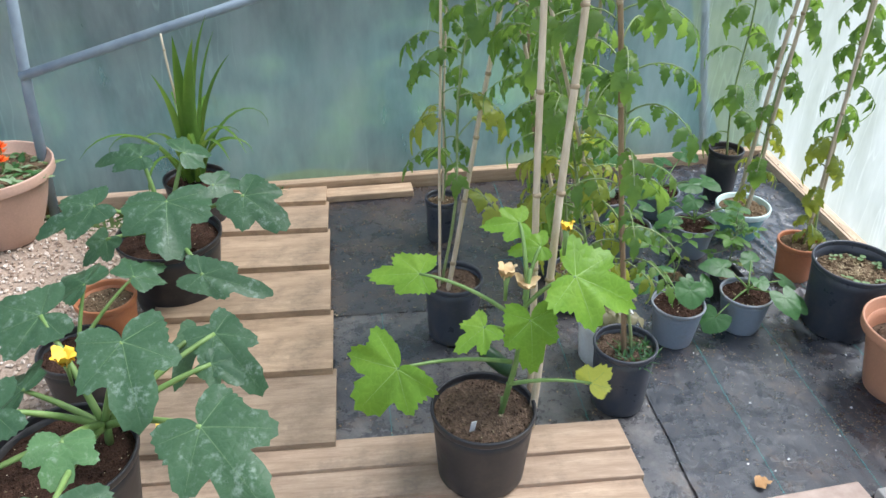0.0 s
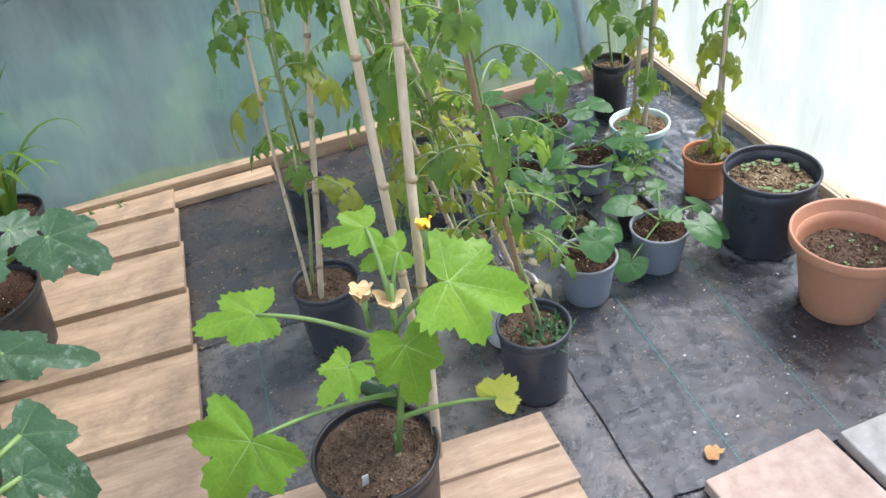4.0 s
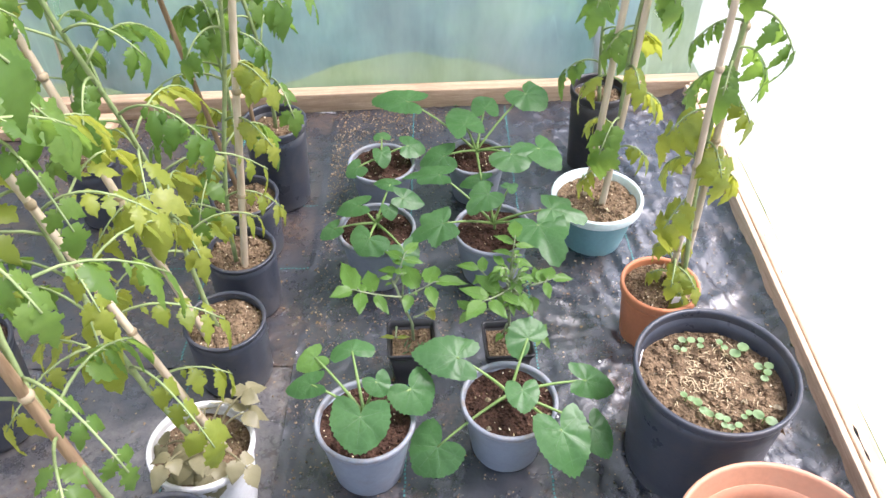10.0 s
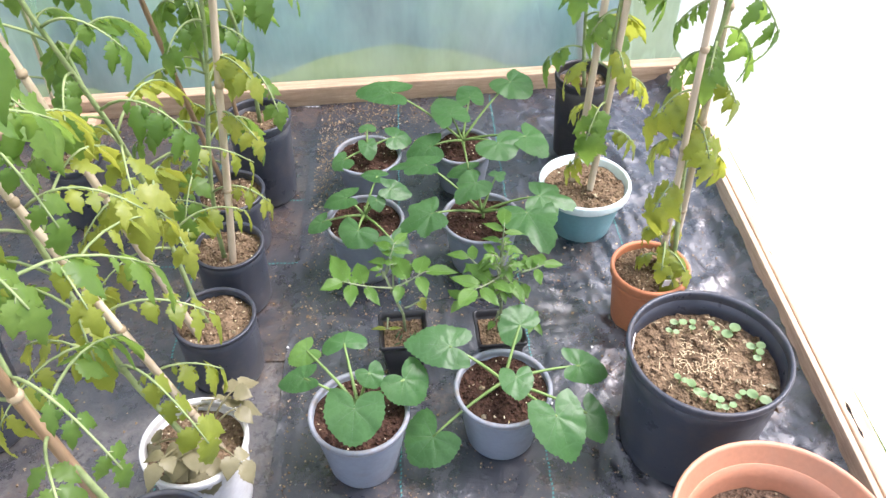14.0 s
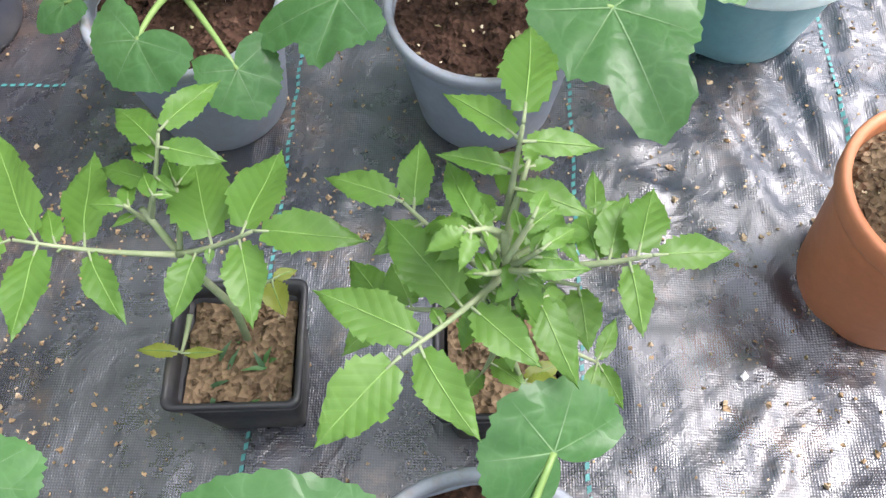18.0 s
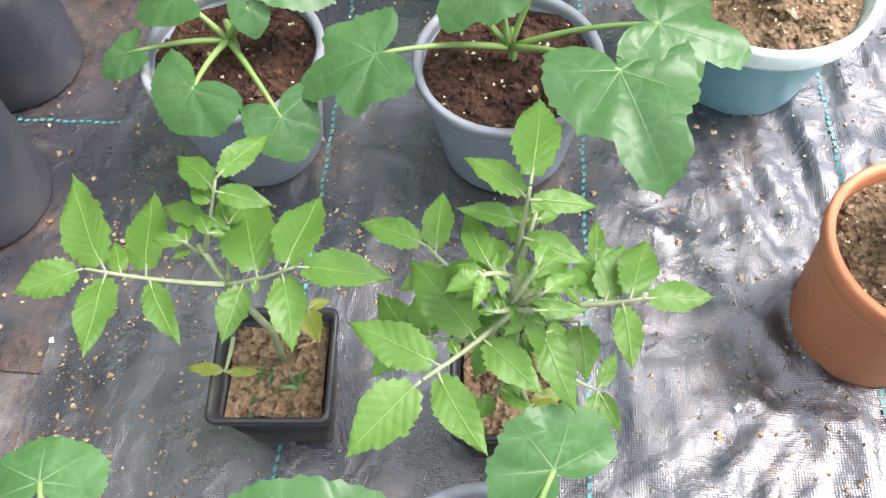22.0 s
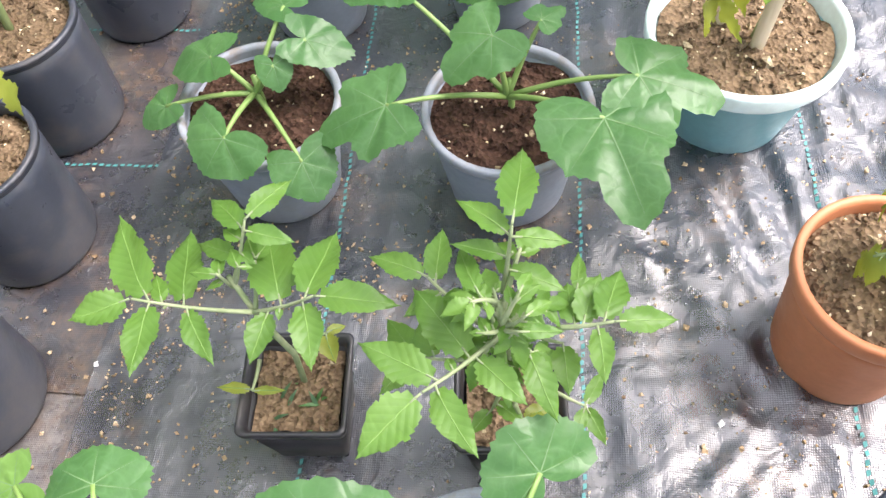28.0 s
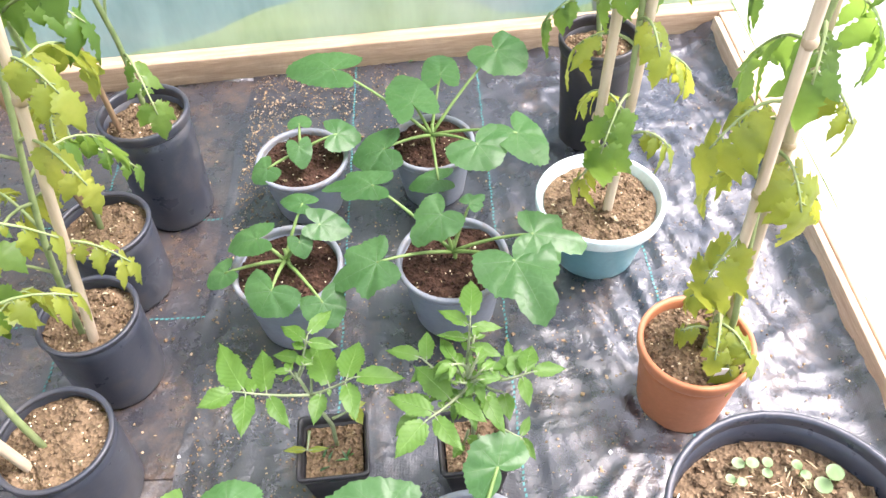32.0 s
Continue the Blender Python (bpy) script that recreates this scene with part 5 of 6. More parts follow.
young_leaf(plant, (-0.056, 2.550, 0.170), (-0.048, 2.542, 0.150), [(0.8, -10, 0.027, 0.35), (0.75, 32, 0.026, 0.3)], "tomold")

# the crowded, half-open leaves round the growing tip of the bushy one
r_ = random.Random(64)
for i in range(13):
    a = i * 2.4
    z = 0.10 + 0.008 * i
    root = Vector((-0.003, -0.012, z))
    reach = r_.uniform(0.018, 0.036)
    end = root + Vector((math.cos(a) * reach, math.sin(a) * reach, r_.uniform(0.004, 0.03)))
    part("leaf", tomato_leaf(root, end, r_, 2, r_.uniform(0.014, 0.02), 0.006, 0.35, fold=0.4, broad=1.15, teeth=0.14, lobe=0.2), [M["tomyoung"], M["hairstem"]], plant)

# ---- the tall pots ----
TALL = "black plastic pot of dry compost holding a caned tomato"
round_pot("teal_pot", (0.166, 2.976, 0.003), 0.101, 0.13, "teal", "teal plastic pot with a pale rim, two canes in it", "tealrim", 0.66, 0.022, 0.006, 0.86, "drysoil", 61, 340)
round_pot("terracotta_pot", (0.242, 2.684, 0.003), 0.076, 0.143, "terra", "slim terracotta-coloured plastic pot of gritty compost", None, 0.78, 0.02, 0.003, 0.88, "drysoil", 62, 330)
round_pot("large_black_pot", (0.250, 2.387, 0.003), 0.130, 0.246, "charcoal", "large charcoal plastic pot of dry soil with small seedlings", None, 0.84, 0.016, 0.003, 0.8, "drysoil", 63, 420, mound=0.01, size=0.006)
round_pot("terracotta_bowl", (0.265, 2.074, 0.003), 0.150, 0.232, "terrap", "wide terracotta-coloured plastic pot, half full of dry soil", None, 0.62, 0.03, 0.012, 0.66, "midsoil", 64, 420, size=0.005)
round_pot("black_pot", (0.205, 3.27, 0.003), 0.07, 0.225, "black", "black pot of dry compost with a tomato, near the corner", None, 0.8, 0.02, 0.003, 0.86, "drysoil", 65, 120, "black pots")
round_pot("black_pot", (-0.560, 3.138, 0.003), 0.074, 0.222, "charcoal", "tall charcoal pot of dry compost with a caned tomato", None, 0.84, 0.018, 0.003, 0.86, "drysoil", 66, 120, "black pots")
round_pot("black_pot", (-0.607, 2.957, 0.003), 0.073, 0.15, "charcoal", TALL, None, 0.93, 0.007, 0.0015, 0.86, "drysoil", 67, 120, "black pots")
round_pot("black_pot", (-0.586, 2.781, 0.003), 0.071, 0.152, "charcoal", TALL, None, 0.93, 0.007, 0.0015, 0.86, "drysoil", 68, 120, "black pots")
round_pot("black_pot", (-0.583, 2.591, 0.003), 0.075, 0.147, "charcoal", TALL, None, 0.93, 0.007, 0.0015, 0.86, "drysoil", 69, 120, "black pots")
round_pot("white_pot", (-0.565, 2.310, 0.003), 0.083, 0.165, "white", "white plastic pot of compost with a leaning caned tomato", None, 0.78, 0.016, 0.003, 0.86, "drysoil", 70, 120)
round_pot("black_pot", (-0.571, 2.110, 0.003), 0.088, 0.211, "charcoal", "black pot of compost with weeds and a dark cane", None, 0.84, 0.016, 0.003, 0.86, "midsoil", 71, 200, "black pots")
round_pot("black_pot", (-0.971, 3.071, 0.003), 0.064, 0.17, "charcoal", TALL, None, 0.84, 0.016, 0.003, 0.86, "drysoil", 72, 100, "black pots")
round_pot("black_pot", (-1.002, 2.475, 0.003), 0.091, 0.213, "charcoal", "black pot of dry compost holding a tomato and two sticks", None, 0.84, 0.016, 0.003, 0.88, "midsoil", 73, 160, "black pots")
round_pot("courgette_pot", (-1.008, 1.850, 0.05), 0.127, 0.212, "black", "black pot of bark compost standing on the planks", None, 0.84, 0.018, 0.003, 0.9, "midsoil", 74, 300)

cane((-1.026, 2.435, 0.18), (0.185, 0.186), 1.6, 0.008)
cane((-1.048, 2.457, 0.18), (0.011, 0.126), 1.3, 0.0045, label="thin pale stick pushed into a pot")
cane((-0.883, 1.86, 0.24), (0.1, 0.23), 1.7, 0.010)
cane((-0.873, 1.944, 0.24), (-0.009, 0.136), 1.7, 0.009)
cane((-0.576, 2.099, 0.18), (-0.138, 0.0), 1.6, 0.0075, "bamboodark", "dark weathered bamboo cane in a black pot")
cane((-0.522, 2.305, 0.14), (-0.30, 0.02), 1.6, 0.006)
cane((-0.576, 2.745, 0.12), (0.09, 0.179), 1.5, 0.0075)
cane((-0.608, 2.56, 0.12), (-0.25, 0.03), 1.5, 0.007)
cane((-0.62, 2.975, 0.12), (-0.135, -0.05), 1.4, 0.006, "bamboodark", "brown weathered cane in a black pot")
cane((-0.60, 3.12, 0.19), (-0.06, 0.04), 1.4, 0.005, "bamboodark", "thin brown cane in a tall pot")
cane((0.143, 2.994, 0.1), (0.02, -0.09), 1.5, 0.008)
cane((0.172, 2.955, 0.1), (0.048, 0.0), 1.5, 0.008)
cane((0.262, 2.69, 0.11), (-0.06, -0.1), 1.5, 0.0065)
cane((0.285, 2.70, 0.11), (0.0, 0.03), 1.5, 0.0075)
cane((-0.971, 3.06, 0.15), (0.02, 0.1), 1.2, 0.004)

TP = "tall tomato plant with limp green leaves, tied to a cane"
tomato_plant("tomato_plant", (-1.035, 2.46, 0.18), (0.1, 0.17), 1.35, TP, "tomato", 81, 0.3, 20, 0.17, 0.046, fall=0.6, old="tomold", old_below=0.6)
tomato_plant("tomato_plant", (-0.971, 3.07, 0.14), (0.02, 0.1), 1.1, TP, "tomato", 82, 0.2, 18, 0.16, 0.044, old="tomold", old_below=0.4)
tomato_plant("tomato_plant", (-0.565, 2.10, 0.17), (-0.14, 0.03), 1.4, TP, "tomato", 83, 0.3, 36, 0.2, 0.042, fall=0.55)
tomato_plant("tomato_plant", (-0.56, 2.31, 0.14), (-0.28, 0.04), 1.3, TP, "tomato", 84, 0.16, 50, 0.19, 0.041, fall=0.5, old="tomold", old_below=0.55)
tomato_plant("tomato_plant", (-0.59, 2.77, 0.13), (0.05, 0.16), 1.2, TP, "tomato", 85, 0.1, 34, 0.15, 0.041, fall=0.55, old="tomold", old_below=0.4)
tomato_plant("tomato_plant", (-0.585, 2.59, 0.125), (-0.2, 0.03), 1.2, TP, "tomato", 86, 0.14, 40, 0.17, 0.042, fall=0.55, old="tomold", old_below=0.45)
tomato_plant("tomato_plant", (-0.607, 2.957, 0.125), (-0.05, 0.1), 1.0, TP, "tomato", 87, 0.08, 20, 0.13, 0.04, old="tomold", old_below=0.3)
tomato_plant("tomato_plant", (-0.560, 3.138, 0.19), (-0.1, 0.1), 1.2, TP, "tomato", 88, 0.12, 18, 0.17, 0.05, fall=0.6)
tomato_plant("tomato_plant", (0.166, 2.97, 0.11), (0.06, -0.02), 1.4, TP, "tomato", 89, 0.1, 32, 0.11, 0.038, fall=0.9, broad=1.35, old="tomold", old_below=0.45)
tomato_plant("tomato_plant", (0.275, 2.69, 0.12), (-0.01, 0.0), 1.4, TP, "tomato", 90, 0.24, 38, 0.1, 0.038, limp=0.7, fall=1.0, broad=1.35, old="tomold", old_below=0.45)
tomato_plant("tomato_plant", (0.262, 2.685, 0.12), (0.05, -0.1), 0.13, "low shoots of a tomato with yellowing hanging leaves", "tomold", 92, 0.03, 8, 0.062, 0.024, limp=0.6, fall=0.6, broad=1.6, group="", hang=0.4)
tomato_plant("tomato_plant", (0.205, 3.27, 0.19), (0.0, 0.05), 0.9, TP, "tomato", 91, 0.1, 14, 0.14, 0.05)

# withered low leaves of the leaning tomato in the white pot
r_ = random.Random(77)
withered = thing("withered_leaves", (-0.555, 2.31, 0.14), "greyish withered tomato leaves drooping over a white pot", "leaves")
for i in range(12):
    t = r_.uniform(0, 6.28)
    k = r_.uniform(0.05, 0.1)
    geo = tomato_leaf((0.01 * math.cos(t), 0.01 * math.sin(t), 0.02), (k * math.cos(t), k * math.sin(t), r_.uniform(0.0, 0.09)), r_, 1, r_.uniform(0.026, 0.036), 0.02, 0.5, broad=1.7, small=False)
    part("leaf", geo, [M["witherleaf"], M["witherleaf"]], withered)

# ---- courgettes ----
gourd_plant("courgette_plant", (-0.967, 1.840, 0.240), [
    (-1.202, 1.793, 0.457, -1.306, 1.757, 0.362),
    (-1.136, 1.931, 0.596, -1.267, 1.949, 0.590),
    (-0.920, 1.818, 0.555, -0.913, 1.762, 0.421),
    (-1.014, 1.816, 0.532, -1.088, 1.784, 0.487),
    (-0.842, 1.837, 0.640, -0.681, 1.803, 0.578),
    (-0.921, 1.930, 0.717, -1.013, 1.930, 0.715),
    (-0.879, 1.900, 0.672, -0.959, 1.900, 0.664),
    (-0.773, 1.798, 0.351, -0.738, 1.782, 0.410)], "bright green courgette plant with flowers in a black pot", "courgette plant", M["bright"], 41, 0.3, 0.18, 0.005, "courgette plants", 0.16, 0.055, {7: "pale"}, face=-0.75, widths=(1.3, 0.69, 0.84, 0.87, 0.95, 0.85, 0.85, 1.19), trunk=(-0.917, 1.860, 0.640))
round_pot("courgette_pot", (-1.969, 1.807, 0.002), 0.165, 0.25, "black", "black pot of compost at the gravel edge", None, 0.8, 0.02, 0.003, 0.85, "soil", 75, 200)
round_pot("courgette_pot", (-1.897, 2.768, 0.002), 0.168, 0.25, "black", "black pot of compost half hidden by courgette leaves", None, 0.8, 0.02, 0.003, 0.85, "soil", 76, 200)
round_pot("terracotta_pot", (-2.045, 2.50, 0.002), 0.09, 0.2, "terra", "small terracotta-coloured pot under the courgette leaves", None, 0.75, 0.02, 0.003, 0.85, "drysoil", 77, 80)
round_pot("courgette_pot", (-2.056, 2.25, 0.002), 0.11, 0.2, "black", "black pot on the gravel between courgettes", None, 0.8, 0.02, 0.003, 0.85, "soil", 78, 120)
gourd_plant("courgette_plant", (-1.885, 1.864, 0.240), [
    (-1.817, 1.914, 0.498, -1.750, 1.699, 0.422),
    (-2.004, 2.048, 0.470, -2.227, 1.991, 0.420),
    (-2.033, 1.780, 0.422, -2.260, 1.723, 0.358),
    (-2.141, 1.720, 0.267, -2.242, 1.656, 0.203),
    (-1.637, 1.687, 0.440, -1.487, 1.494, 0.380),
    (-1.657, 2.048, 0.397, -1.527, 1.883, 0.343),
    (-1.655, 1.957, 0.363, -1.568, 1.909, 0.337),
    (-1.893, 1.677, 0.421, -1.895, 1.578, 0.379),
    (-1.870, 1.509, 0.420, -1.851, 1.358, 0.360),
    (-2.049, 1.901, 0.353, -2.142, 2.002, 0.327),
    (-1.694, 2.097, 0.359, -1.732, 1.945, 0.321)], "dark green courgette plant with silver-mottled lobed leaves", "courgette plant", M["mottled"], 42, 0.28, 0.2, 0.0085, "courgette plants", 0.22, 0.03, {7: "crinkled"}, sides=(0.74, 0.5), face=-0.5, widths=(0.92, 0.65, 0.65, 0.83, 0.87, 0.67, 0.87, 1.36, 1.50, 1.01, 0.62))
gourd_plant("courgette_plant", (-1.897, 2.768, 0.22), [
    (-1.845, 2.626, 0.458, -1.819, 2.422, 0.402),
    (-2.036, 2.638, 0.438, -2.241, 2.583, 0.382),
    (-2.056, 2.687, 0.294, -2.127, 2.608, 0.246),
    (-1.641, 2.664, 0.441, -1.500, 2.552, 0.389),
    (-1.926, 2.819, 0.499, -2.137, 2.893, 0.481),
    (-1.832, 2.837, 0.499, -1.747, 2.913, 0.481),
    (-1.729, 2.292, 0.398, -1.526, 2.242, 0.362),
    (-1.736, 2.717, 0.441, -1.621, 2.774, 0.419)], "dark green courgette plant with silver-mottled lobed leaves", "courgette plant", M["mottled"], 43, 0.28, 0.2, 0.0085, "courgette plants", 0.22, 0.03, sides=(0.74, 0.5), face=-0.5, widths=(1.18, 0.61, 0.87, 0.95, 0.50, 1.24, 0.52, 0.75))

gourd_plant("courgette_plant", (-2.056, 2.25, 0.17), [
    (-2.016, 2.319, 0.356, -2.120, 2.449, 0.334),
    (-1.910, 2.339, 0.359, -1.845, 2.460, 0.341)], "small courgette plant with silver-mottled leaves between two larger ones", "courgette plant", M["mottled"], 44, 0.28, 0.2, 0.006, "courgette plants", 0.22, 0.03, sides=(0.74, 0.5), face=-0.5, widths=(0.88, 0.93))

# ---- planter with orange flowers, trays, strap-leaved plant ----
round_pot("flower_planter", (-2.604, 3.233, 0.002), 0.222, 0.295, "planter", "large sandy pink planter with orange flowers on the gravel", None, 0.52, 0.04, 0.02, 0.86, "drysoil", 79, 200, belly=0.05)
r_ = random.Random(5)
fl = thing("flowering_plant", (-2.604, 3.233, 0.245), "low plant with bright orange flowers and small leaves", "flower")
for i in range(150):
    a, q = r_.uniform(0, 6.28), 0.21 * math.sqrt(r_.random())
    x, y = q * math.cos(a), q * math.sin(a)
    g = Geo()
    v, f = leaflet(r_.uniform(0.04, 0.07), 0.013, r_, 0.2, 0.4)
    m = Matrix.Rotation(r_.uniform(0, 6.28), 3, 'Z') @ Matrix.Rotation(-r_.uniform(0.2, 1.0), 3, 'Y')
    g.add([m @ Vector(c) + Vector((x, y, 0.01)) for c in v], f)
    part("leaf", g, M["seedling" if i % 3 else "squash"], fl)
for i in range(20):
    a, q = r_.uniform(0, 6.28), 0.13 * math.sqrt(r_.random())
    c = Vector((q * math.cos(a) - 0.04, q * math.sin(a) - 0.02, r_.uniform(0.05, 0.12)))
    g = Geo()
    for k in range(9):
        t = 6.28 * k / 9
        d = Vector((math.cos(t), math.sin(t), 0.35))
        s = Vector((-math.sin(t), math.cos(t), 0))
        g.add([c, c + d * 0.016 + s * 0.008, c + d * 0.03, c + d * 0.016 - s * 0.008], [(0, 1, 2, 3)])
        g.add([c, c + d * 0.009 + s * 0.005 + Vector((0, 0, .012)), c + d * 0.015 + Vector((0, 0, .02)), c + d * 0.009 - s * 0.005 + Vector((0, 0, .012))], [(0, 1, 2, 3)])
    ob = part("flower", g, M["orange"], fl, "orange flower head")
    s = Geo()
    s.add(*tube([(c.x * 0.8, c.y * 0.8, 0), c], 0.002, 5))
    part("stalk", s, M["stem"], ob)


def seed_tray(place, turn, nx, ny):
    tray = thing("seed_tray", (*place, 0, 0, turn), "black plastic seed tray of soil-filled cells on gravel", "seed tray", "seed trays")
    p = 0.056
    for i in range(1, nx):
        g = Geo()
        g.add(*box(0.006, ny * p, 0.05, 0))
        part("divider", g, M["black"], tray, smooth=False, at=pose((i - nx / 2) * p, 0, 0))
    for j in range(1, ny):
        g = Geo()
        g.add(*box(nx * p, 0.006, 0.0495, 0))
        part("divider", g, M["black"], tray, smooth=False, at=pose(0, (j - ny / 2) * p, 0.0))
    for sx, sy, x, y in ((0.018, ny * p + 0.04, nx * p / 2 + 0.01, 0), (0.018, ny * p + 0.04, -nx * p / 2 - 0.01, 0), (nx * p + 0.01, 0.018, 0, ny * p / 2 + 0.01), (nx * p + 0.01, 0.018, 0, -ny * p / 2 - 0.01)):
        g = Geo()
        g.add(*box(sx, sy, 0.056, 0.003))
        part("rim_side", g, M["black"], tray, smooth=False, at=pose(x, y, 0))
    for i in range(nx):
        for j in range(ny):
            q = Geo()
            q.add(*box(p - 0.008, p - 0.008, 0.048, 0.005))
            part("soil_plug", q, M["drysoil"], tray, at=pose((i - nx / 2 + 0.5) * p, (j - ny / 2 + 0.5) * p, 0.001))
    return tray


seed_tray((-3.11, 3.10, 0.004), 0, 6, 9)
seed_tray((-3.11, 2.54, 0.004), 1, 6, 9)

round_pot("black_pot", (-1.885, 3.23, 0.002), 0.115, 0.22, "black", "black pot with a strap-leaved plant by the polythene", None, 0.82, 0.018, 0.003, 0.86, "soil", 80, 100)
strap = thing("strap_leaf_plant", (-1.885, 3.23, 0.18), "clump of long arching strap leaves in a black pot", "plant")
for i in range(20):
    a = r_.uniform(0, 6.28)
    tall = i < 6
    ln = r_.uniform(0.42, 0.6) if tall else r_.uniform(0.3, 0.5)
    w = r_.uniform(0.017, 0.027) if tall else r_.uniform(0.008, 0.014)
    bend = r_.uniform(0.1, 0.8) if tall else r_.uniform(1.4, 3.1)
    out = Vector((math.cos(a), math.sin(a), 0))
    sd = Vector((-math.sin(a), math.cos(a), 0))
    p = out * 0.03
    lean = r_.uniform(0.0, 0.12) if tall else r_.uniform(0.1, 0.35)
    v, f = [], []
    n = 12
    for j in range(n + 1):
        u = j / n
        t = lean + bend * u * u
        p = p + (out * math.sin(t) + Vector((0, 0, math.cos(t)))) * ln / n
        ww = w * (1 - u ** 3) + 0.0006
        nrm = out * math.cos(t) - Vector((0, 0, math.sin(t)))
        v += [p - sd * ww + nrm * -ww * 0.4, p + nrm * ww * 0.1, p + sd * ww + nrm * -ww * 0.4]
    for j in range(n):
        b = j * 3
        f += [(b, b + 1, b + 4, b + 3), (b + 1, b + 2, b + 5, b + 4)]
    g = Geo()
    g.add(v, f)
    part("leaf", g, M["strap"], strap)
cane((-1.885, 3.24, 0.18), (-0.06, 0.0), 0.58, 0.005)


# ---- seedlings, weeds, labels, flowers, litter ----
def seedling(place, turn, size, label="tiny pale green seedling in dry soil"):
    r_ = random.Random(round(place[0] * 9999))
    ob = thing("seedling", (*place, 0, 0, turn), label, "seedling", "seedlings in the large pot")
    g = Geo()
    g.add(*tube([(0, 0, -0.01), (0.001, 0, 0.012), (0, 0, 0.02)], 0.0012, 5))
    part("stem", g, M["stem"], ob)
    for k in range(2):
        g = Geo()
        a = math.pi * k + r_.uniform(-.3, .3)
        v, f = [(0, 0, 0.02)], []
        for i in range(11):
            t = 6.28 * i / 11
            x, y = size * (0.55 + 0.5 * math.cos(t)), size * 0.48 * math.sin(t)
            v.append((x * math.cos(a) - y * math.sin(a), x * math.sin(a) + y * math.cos(a), 0.021 + 0.15 * x - 6 * x * x))
            f.append((0, 1 + i, 1 + (i + 1) % 11))
        g.add(v, f)
        part("leaf", g, M["seedling"], ob)
    return ob


for i, (x, y, s) in enumerate(((0.205, 2.43, 0.014), (0.228, 2.422, 0.012), (0.19, 2.41, 0.011), (0.288, 2.405, 0.02), (0.262, 2.418, 0.012), (0.318, 2.37, 0.016), (0.316, 2.352, 0.014), (0.288, 2.268, 0.019), (0.262, 2.275, 0.011), (0.195, 2.292, 0.016), (0.212, 2.275, 0.014), (0.225, 2.262, 0.012), (0.178, 2.31, 0.012), (0.238, 2.255, 0.012))):
    seedling((x + 0.022, y + 0.042, 0.198), i * 71, s)
for i, (x, y) in enumerate(((0.27, 2.07), (0.30, 2.02), (0.20, 2.0), (0.25, 1.98), (0.21, 2.07))):
    seedling((x + 0.03, y + 0.04, 0.15), i * 50, 0.008, "tiny seedling in the half-full pot")


def label_stick(place, rot, length=0.06, name="plant_label", label="white plastic plant label stuck in the compost"):
    g = Geo()
    g.add(*box(0.013, 0.0012, length, 0.0004))
    return solid(name, g, M["tag"], label, "plant label", "", "plant labels", at=pose(*place, *rot))


label_stick((0.142, 2.43, 0.19), (0, -8, 60), 0.055)
label_stick((-1.045, 1.79, 0.235), (18, 0, 10), 0.055)
label_stick((0.255, 2.635, 0.115), (10, 4, 0), 0.05)


def weeds(place, n, spread, tall, seed, label):
    r_ = random.Random(seed)
    ob = thing("weed", place, label, "weed")
    for i in range(n):
        a, q = r_.uniform(0, 6.28), spread * math.sqrt(r_.random())
        c = Vector((q * math.cos(a), q * math.sin(a), 0))
        d = Vector((r_.uniform(-1, 1), r_.uniform(-1, 1), r_.uniform(0.3, 1.2))).normalized()
        g = Geo()
        v, f = leaflet(tall * r_.uniform(0.4, 1.1), tall * 0.055 + 0.0008, r_, 0.2, 0.3, 0.03)
        m = frame_to(c, c + d).to_3x3()
        g.add([c + m @ Vector(p) for p in v], f)
        part("blade", g, M["mottled" if i % 2 else "squash"], ob)
    return ob


weeds((-0.545, 2.09, 0.18), 120, 0.052, 0.05, 3, "low green weeds growing in the black pot")
weeds((-0.62, 2.13, 0.175), 14, 0.03, 0.03, 4, "low green weeds growing in the black pot")
weeds((-1.62, 3.42, 0.03), 30, 0.08, 0.05, 6, "small green weeds along the foot of the polythene")
weeds((-0.06, 3.525, 0.01), 8, 0.1, 0.025, 7, "small green weeds along the timber rail")
weeds((-0.24, 2.565, 0.084), 12, 0.024, 0.018, 8, "tiny weeds in the small square pot")


def blossom(name, place, size, mat, label, petals=5, spread=0.5, seed=1):
    r_ = random.Random(seed)
    ob = thing(name, place, label, "flower", "courgette flowers")
    for k in range(petals):
        a = 6.28 * k / petals + r_.uniform(-.2, .2)
        o = Vector((math.cos(a) * spread, math.sin(a) * spread, 1)).normalized()
        s = Vector((-math.sin(a), math.cos(a), 0))
        v = []
        for j in range(6):
            u = j / 5
            w = size * 0.34 * math.sin(math.pi * (0.12 + 0.8 * u)) * (1 + 0.2 * r_.uniform(-1, 1))
            p = o * size * u + Vector((o.x, o.y, -0.4)) * size * 0.5 * u * u + Vector((0, 0, 0.01 * r_.uniform(-1, 1)))
            v += [p - s * w, p + Vector((0, 0, -0.15 * w)), p + s * w]
        g = Geo()
        g.add(v, [(3 * j + i, 3 * j + i + 1, 3 * j + i + 4, 3 * j + i + 3) for j in range(5) for i in range(2)])
        part("petal", g, M[mat], ob)
    g = Geo()
    g.add(*tube([(0, 0, -0.06), (0, 0, -0.02), (0, 0, 0.004)], [0.004, 0.005, 0.009], 7))
    part("stalk", g, M["stem"], ob)
    return ob


blossom("courgette_flower", (-0.969, 1.860, 0.621), 0.04, "wither", "withering cream courgette flower", 5, 0.4, 1)
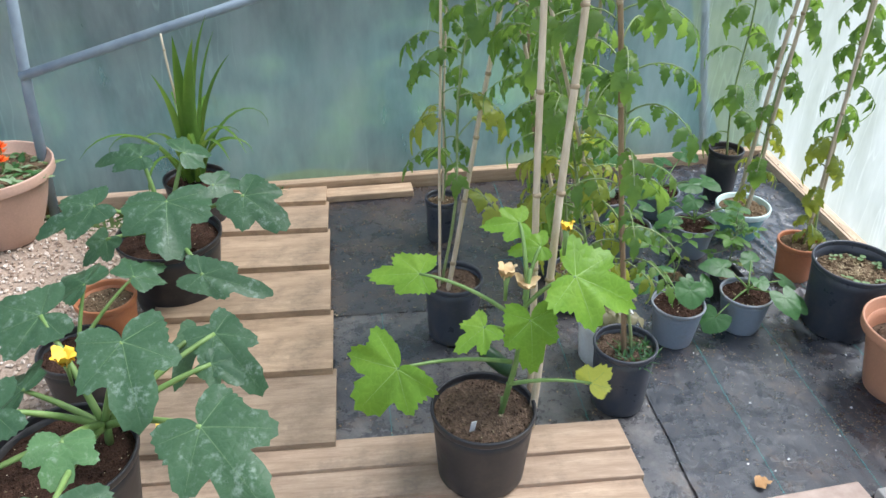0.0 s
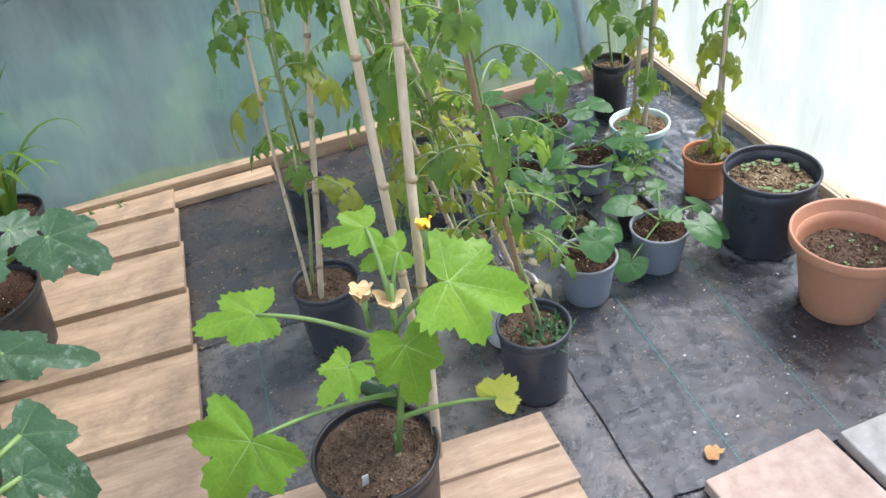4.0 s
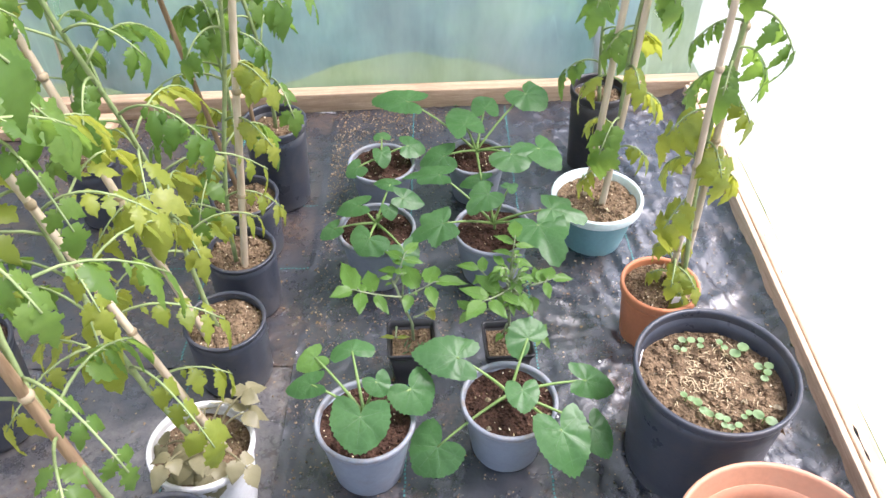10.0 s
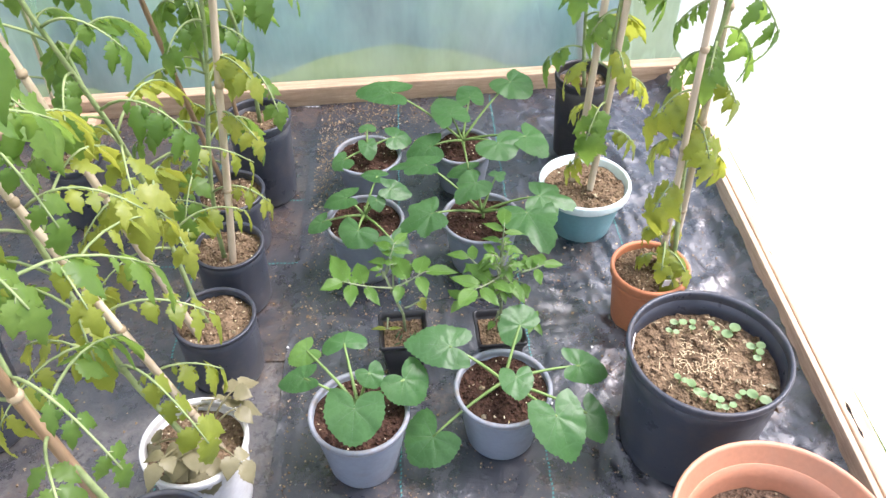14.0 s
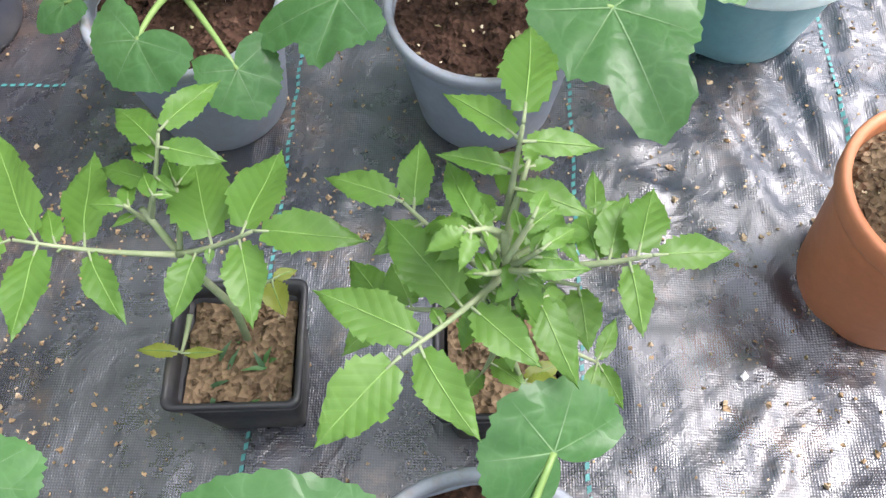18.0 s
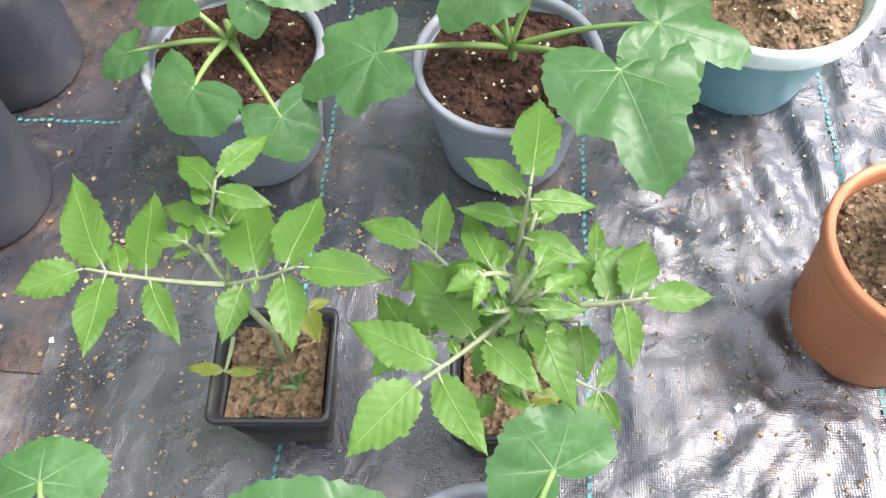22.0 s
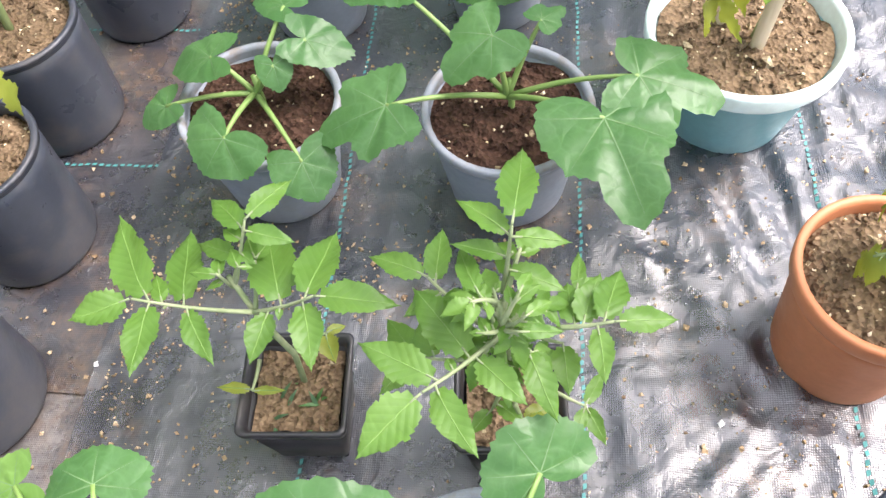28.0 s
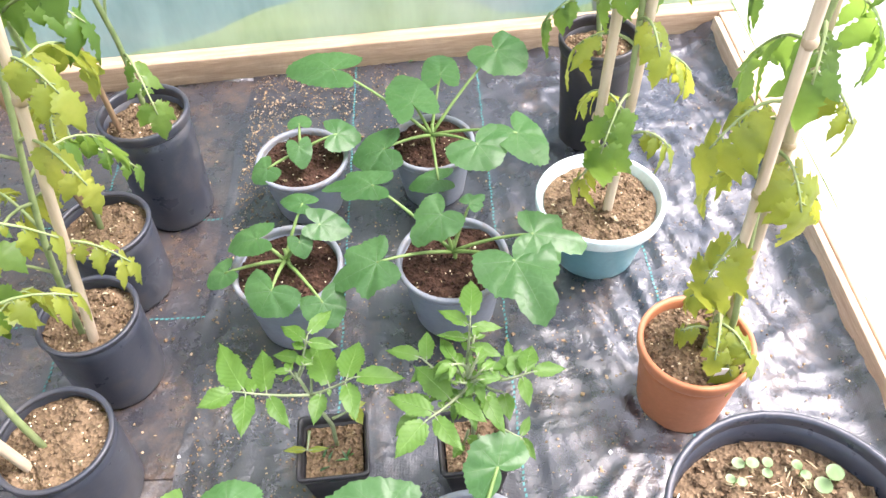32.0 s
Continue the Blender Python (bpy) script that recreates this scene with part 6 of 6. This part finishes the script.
blossom("courgette_flower", (-0.923, 1.860, 0.592), 0.038, "wither", "withering cream courgette flower", 5, 0.7, 2)
blossom("courgette_flower", (-0.846, 1.860, 0.732), 0.024, "yellow", "small open yellow courgette flower", 5, 0.5, 3)
blossom("courgette_flower", (-1.958, 1.932, 0.400), 0.05, "yellow", "large yellow courgette flower among mottled leaves", 5, 0.45, 4)
blossom("courgette_flower", (-1.730, 1.791, 0.300), 0.038, "yellow", "yellow courgette flower among mottled leaves", 5, 0.6, 5)
g = Geo()
g.add(*tube([(-0.927, 1.900, 0.307), (-0.952, 1.906, 0.330), (-0.980, 1.913, 0.356), (-1.003, 1.919, 0.377), (-1.009, 1.920, 0.382)], [0.012, 0.02, 0.021, 0.017, 0.008], 14))
solid("courgette", g, M["fruit"], "dark green courgette fruit on its plant", "courgette", smooth=True)

g = Geo()
r_ = random.Random(12)
v, f = [(0, 0, 0.008)], []
for i in range(16):
    t = 6.28 * i / 16
    q = 0.026 * (1 + 0.25 * r_.uniform(-1, 1))
    v.append((q * math.cos(t), 0.7 * q * math.sin(t), 0.004 + 0.014 * abs(math.sin(t)) * r_.uniform(0.4, 1)))
    f.append((0, 1 + i, 1 + (i + 1) % 16))
g.add(v, f)
solid("dry_leaf", g, M["deadleaf"], "curled dry orange-brown leaf on the ground cover", "leaf", smooth=True, at=pose(-0.296, 1.762, 0.006, 0, 0, 30))

# litter: crumbs of dry compost and white grains, thicker round the pots
r_ = random.Random(33)
g = Geo()
spots = [(0.054, 1.946, 0.09, 0.025, 130), (-0.45, 2.63, 0.05, 0.12, 90), (-0.43, 3.3, 0.1, 0.16, 260), (-0.3, 3.42, 0.12, 0.1, 200), (0.3, 2.95, 0.04, 0.06, 40), (-0.05, 2.24, 0.09, 0.03, 40), (0.25, 2.57, 0.12, 0.1, 110), (-0.48, 2.35, 0.06, 0.12, 60), (-0.2, 2.05, 0.3, 0.3, 70), (0.0, 2.75, 0.4, 0.5, 160), (-0.2, 2.6, 0.25, 0.3, 130), (0.32, 1.9, 0.16, 0.1, 90), (0.42, 3.0, 0.05, 0.3, 120), (-0.35, 2.55, 0.06, 0.3, 160), (-0.2, 2.3, 0.2, 0.12, 160), (0.1, 2.3, 0.12, 0.2, 120), (-0.2, 3.0, 0.2, 0.12, 160), (-0.2, 2.74, 0.12, 0.04, 110), (0.15, 2.8, 0.1, 0.1, 90), (-0.44, 3.25, 0.03, 0.14, 420), (-0.3, 3.45, 0.1, 0.06, 300), (-0.455, 2.6, 0.02, 0.25, 160)]
for cx, cy, sx, sy, n in spots:
    for _ in range(int(n * 2)):
        x, y = r_.gauss(cx, sx), r_.gauss(cy, sy)
        if not (-0.46 < x < 0.5 and 1.72 < y < 3.52):
            continue
        lv, lf = lump(r_, r_.uniform(0.0007, 0.0023) * (1.7 if r_.random() < 0.12 else 1))
        g.add([p + Vector((x, y, 0.005 + folds(x, y))) for p in lv], lf)
solid("litter", g, M["litter"], "scattered crumbs of dry compost on the ground cover", "litter", "stuff")
g = Geo()
for x, y in ((-0.194, 2.055), (-0.186, 1.836), (-0.044, 1.854), (0.085, 2.005), (-0.058, 1.99), (-0.006, 1.903), (0.194, 2.231), (-0.3, 1.83), (-0.24, 1.8), (0.127, 2.6), (-0.473, 2.632), (-0.02, 2.25), (0.03, 2.47), (-0.274, 2.286)):
    lv, lf = lump(r_, 0.0042)
    g.add([p + Vector((x, y, 0.007 + folds(x, y))) for p in lv], lf)
solid("white_stones", g, M["tag"], "small white stones on the ground cover", "stones", "stuff")
r_ = random.Random(44)
g = Geo()
for _ in range(700):
    x, y = r_.uniform(-1.42, -0.48), r_.uniform(2.0, 3.4)
    lv, lf = lump(r_, r_.uniform(0.001, 0.004))
    g.add([p + Vector((x, y, 0.004 + gentle(x, y))) for p in lv], lf)
solid("litter", g, M["litter"], "scattered dry crumbs on dusty ground cover", "litter", "stuff")

# short dry straws lying on the soil of the large pot
r_ = random.Random(71)
g = Geo()
for _ in range(260):
    x, y = r_.gauss(0.252, 0.028), r_.gauss(2.40, 0.03)
    a, k = r_.uniform(0, 6.28), r_.uniform(0.006, 0.017)
    z = 0.205 + r_.uniform(0.001, 0.009)
    p, q = Vector((x, y, z)), Vector((x + k * math.cos(a), y + k * math.sin(a), z + r_.uniform(-0.002, 0.003)))
    g.add(*tube([p, (p + q) / 2 + Vector((0, 0, 0.001)), q], [0.0007, 0.0008, 0.0004], 4))
solid("dry_straw", g, M["straw"], "patch of pale dry straw on the soil of the large pot", "straw", "stuff")
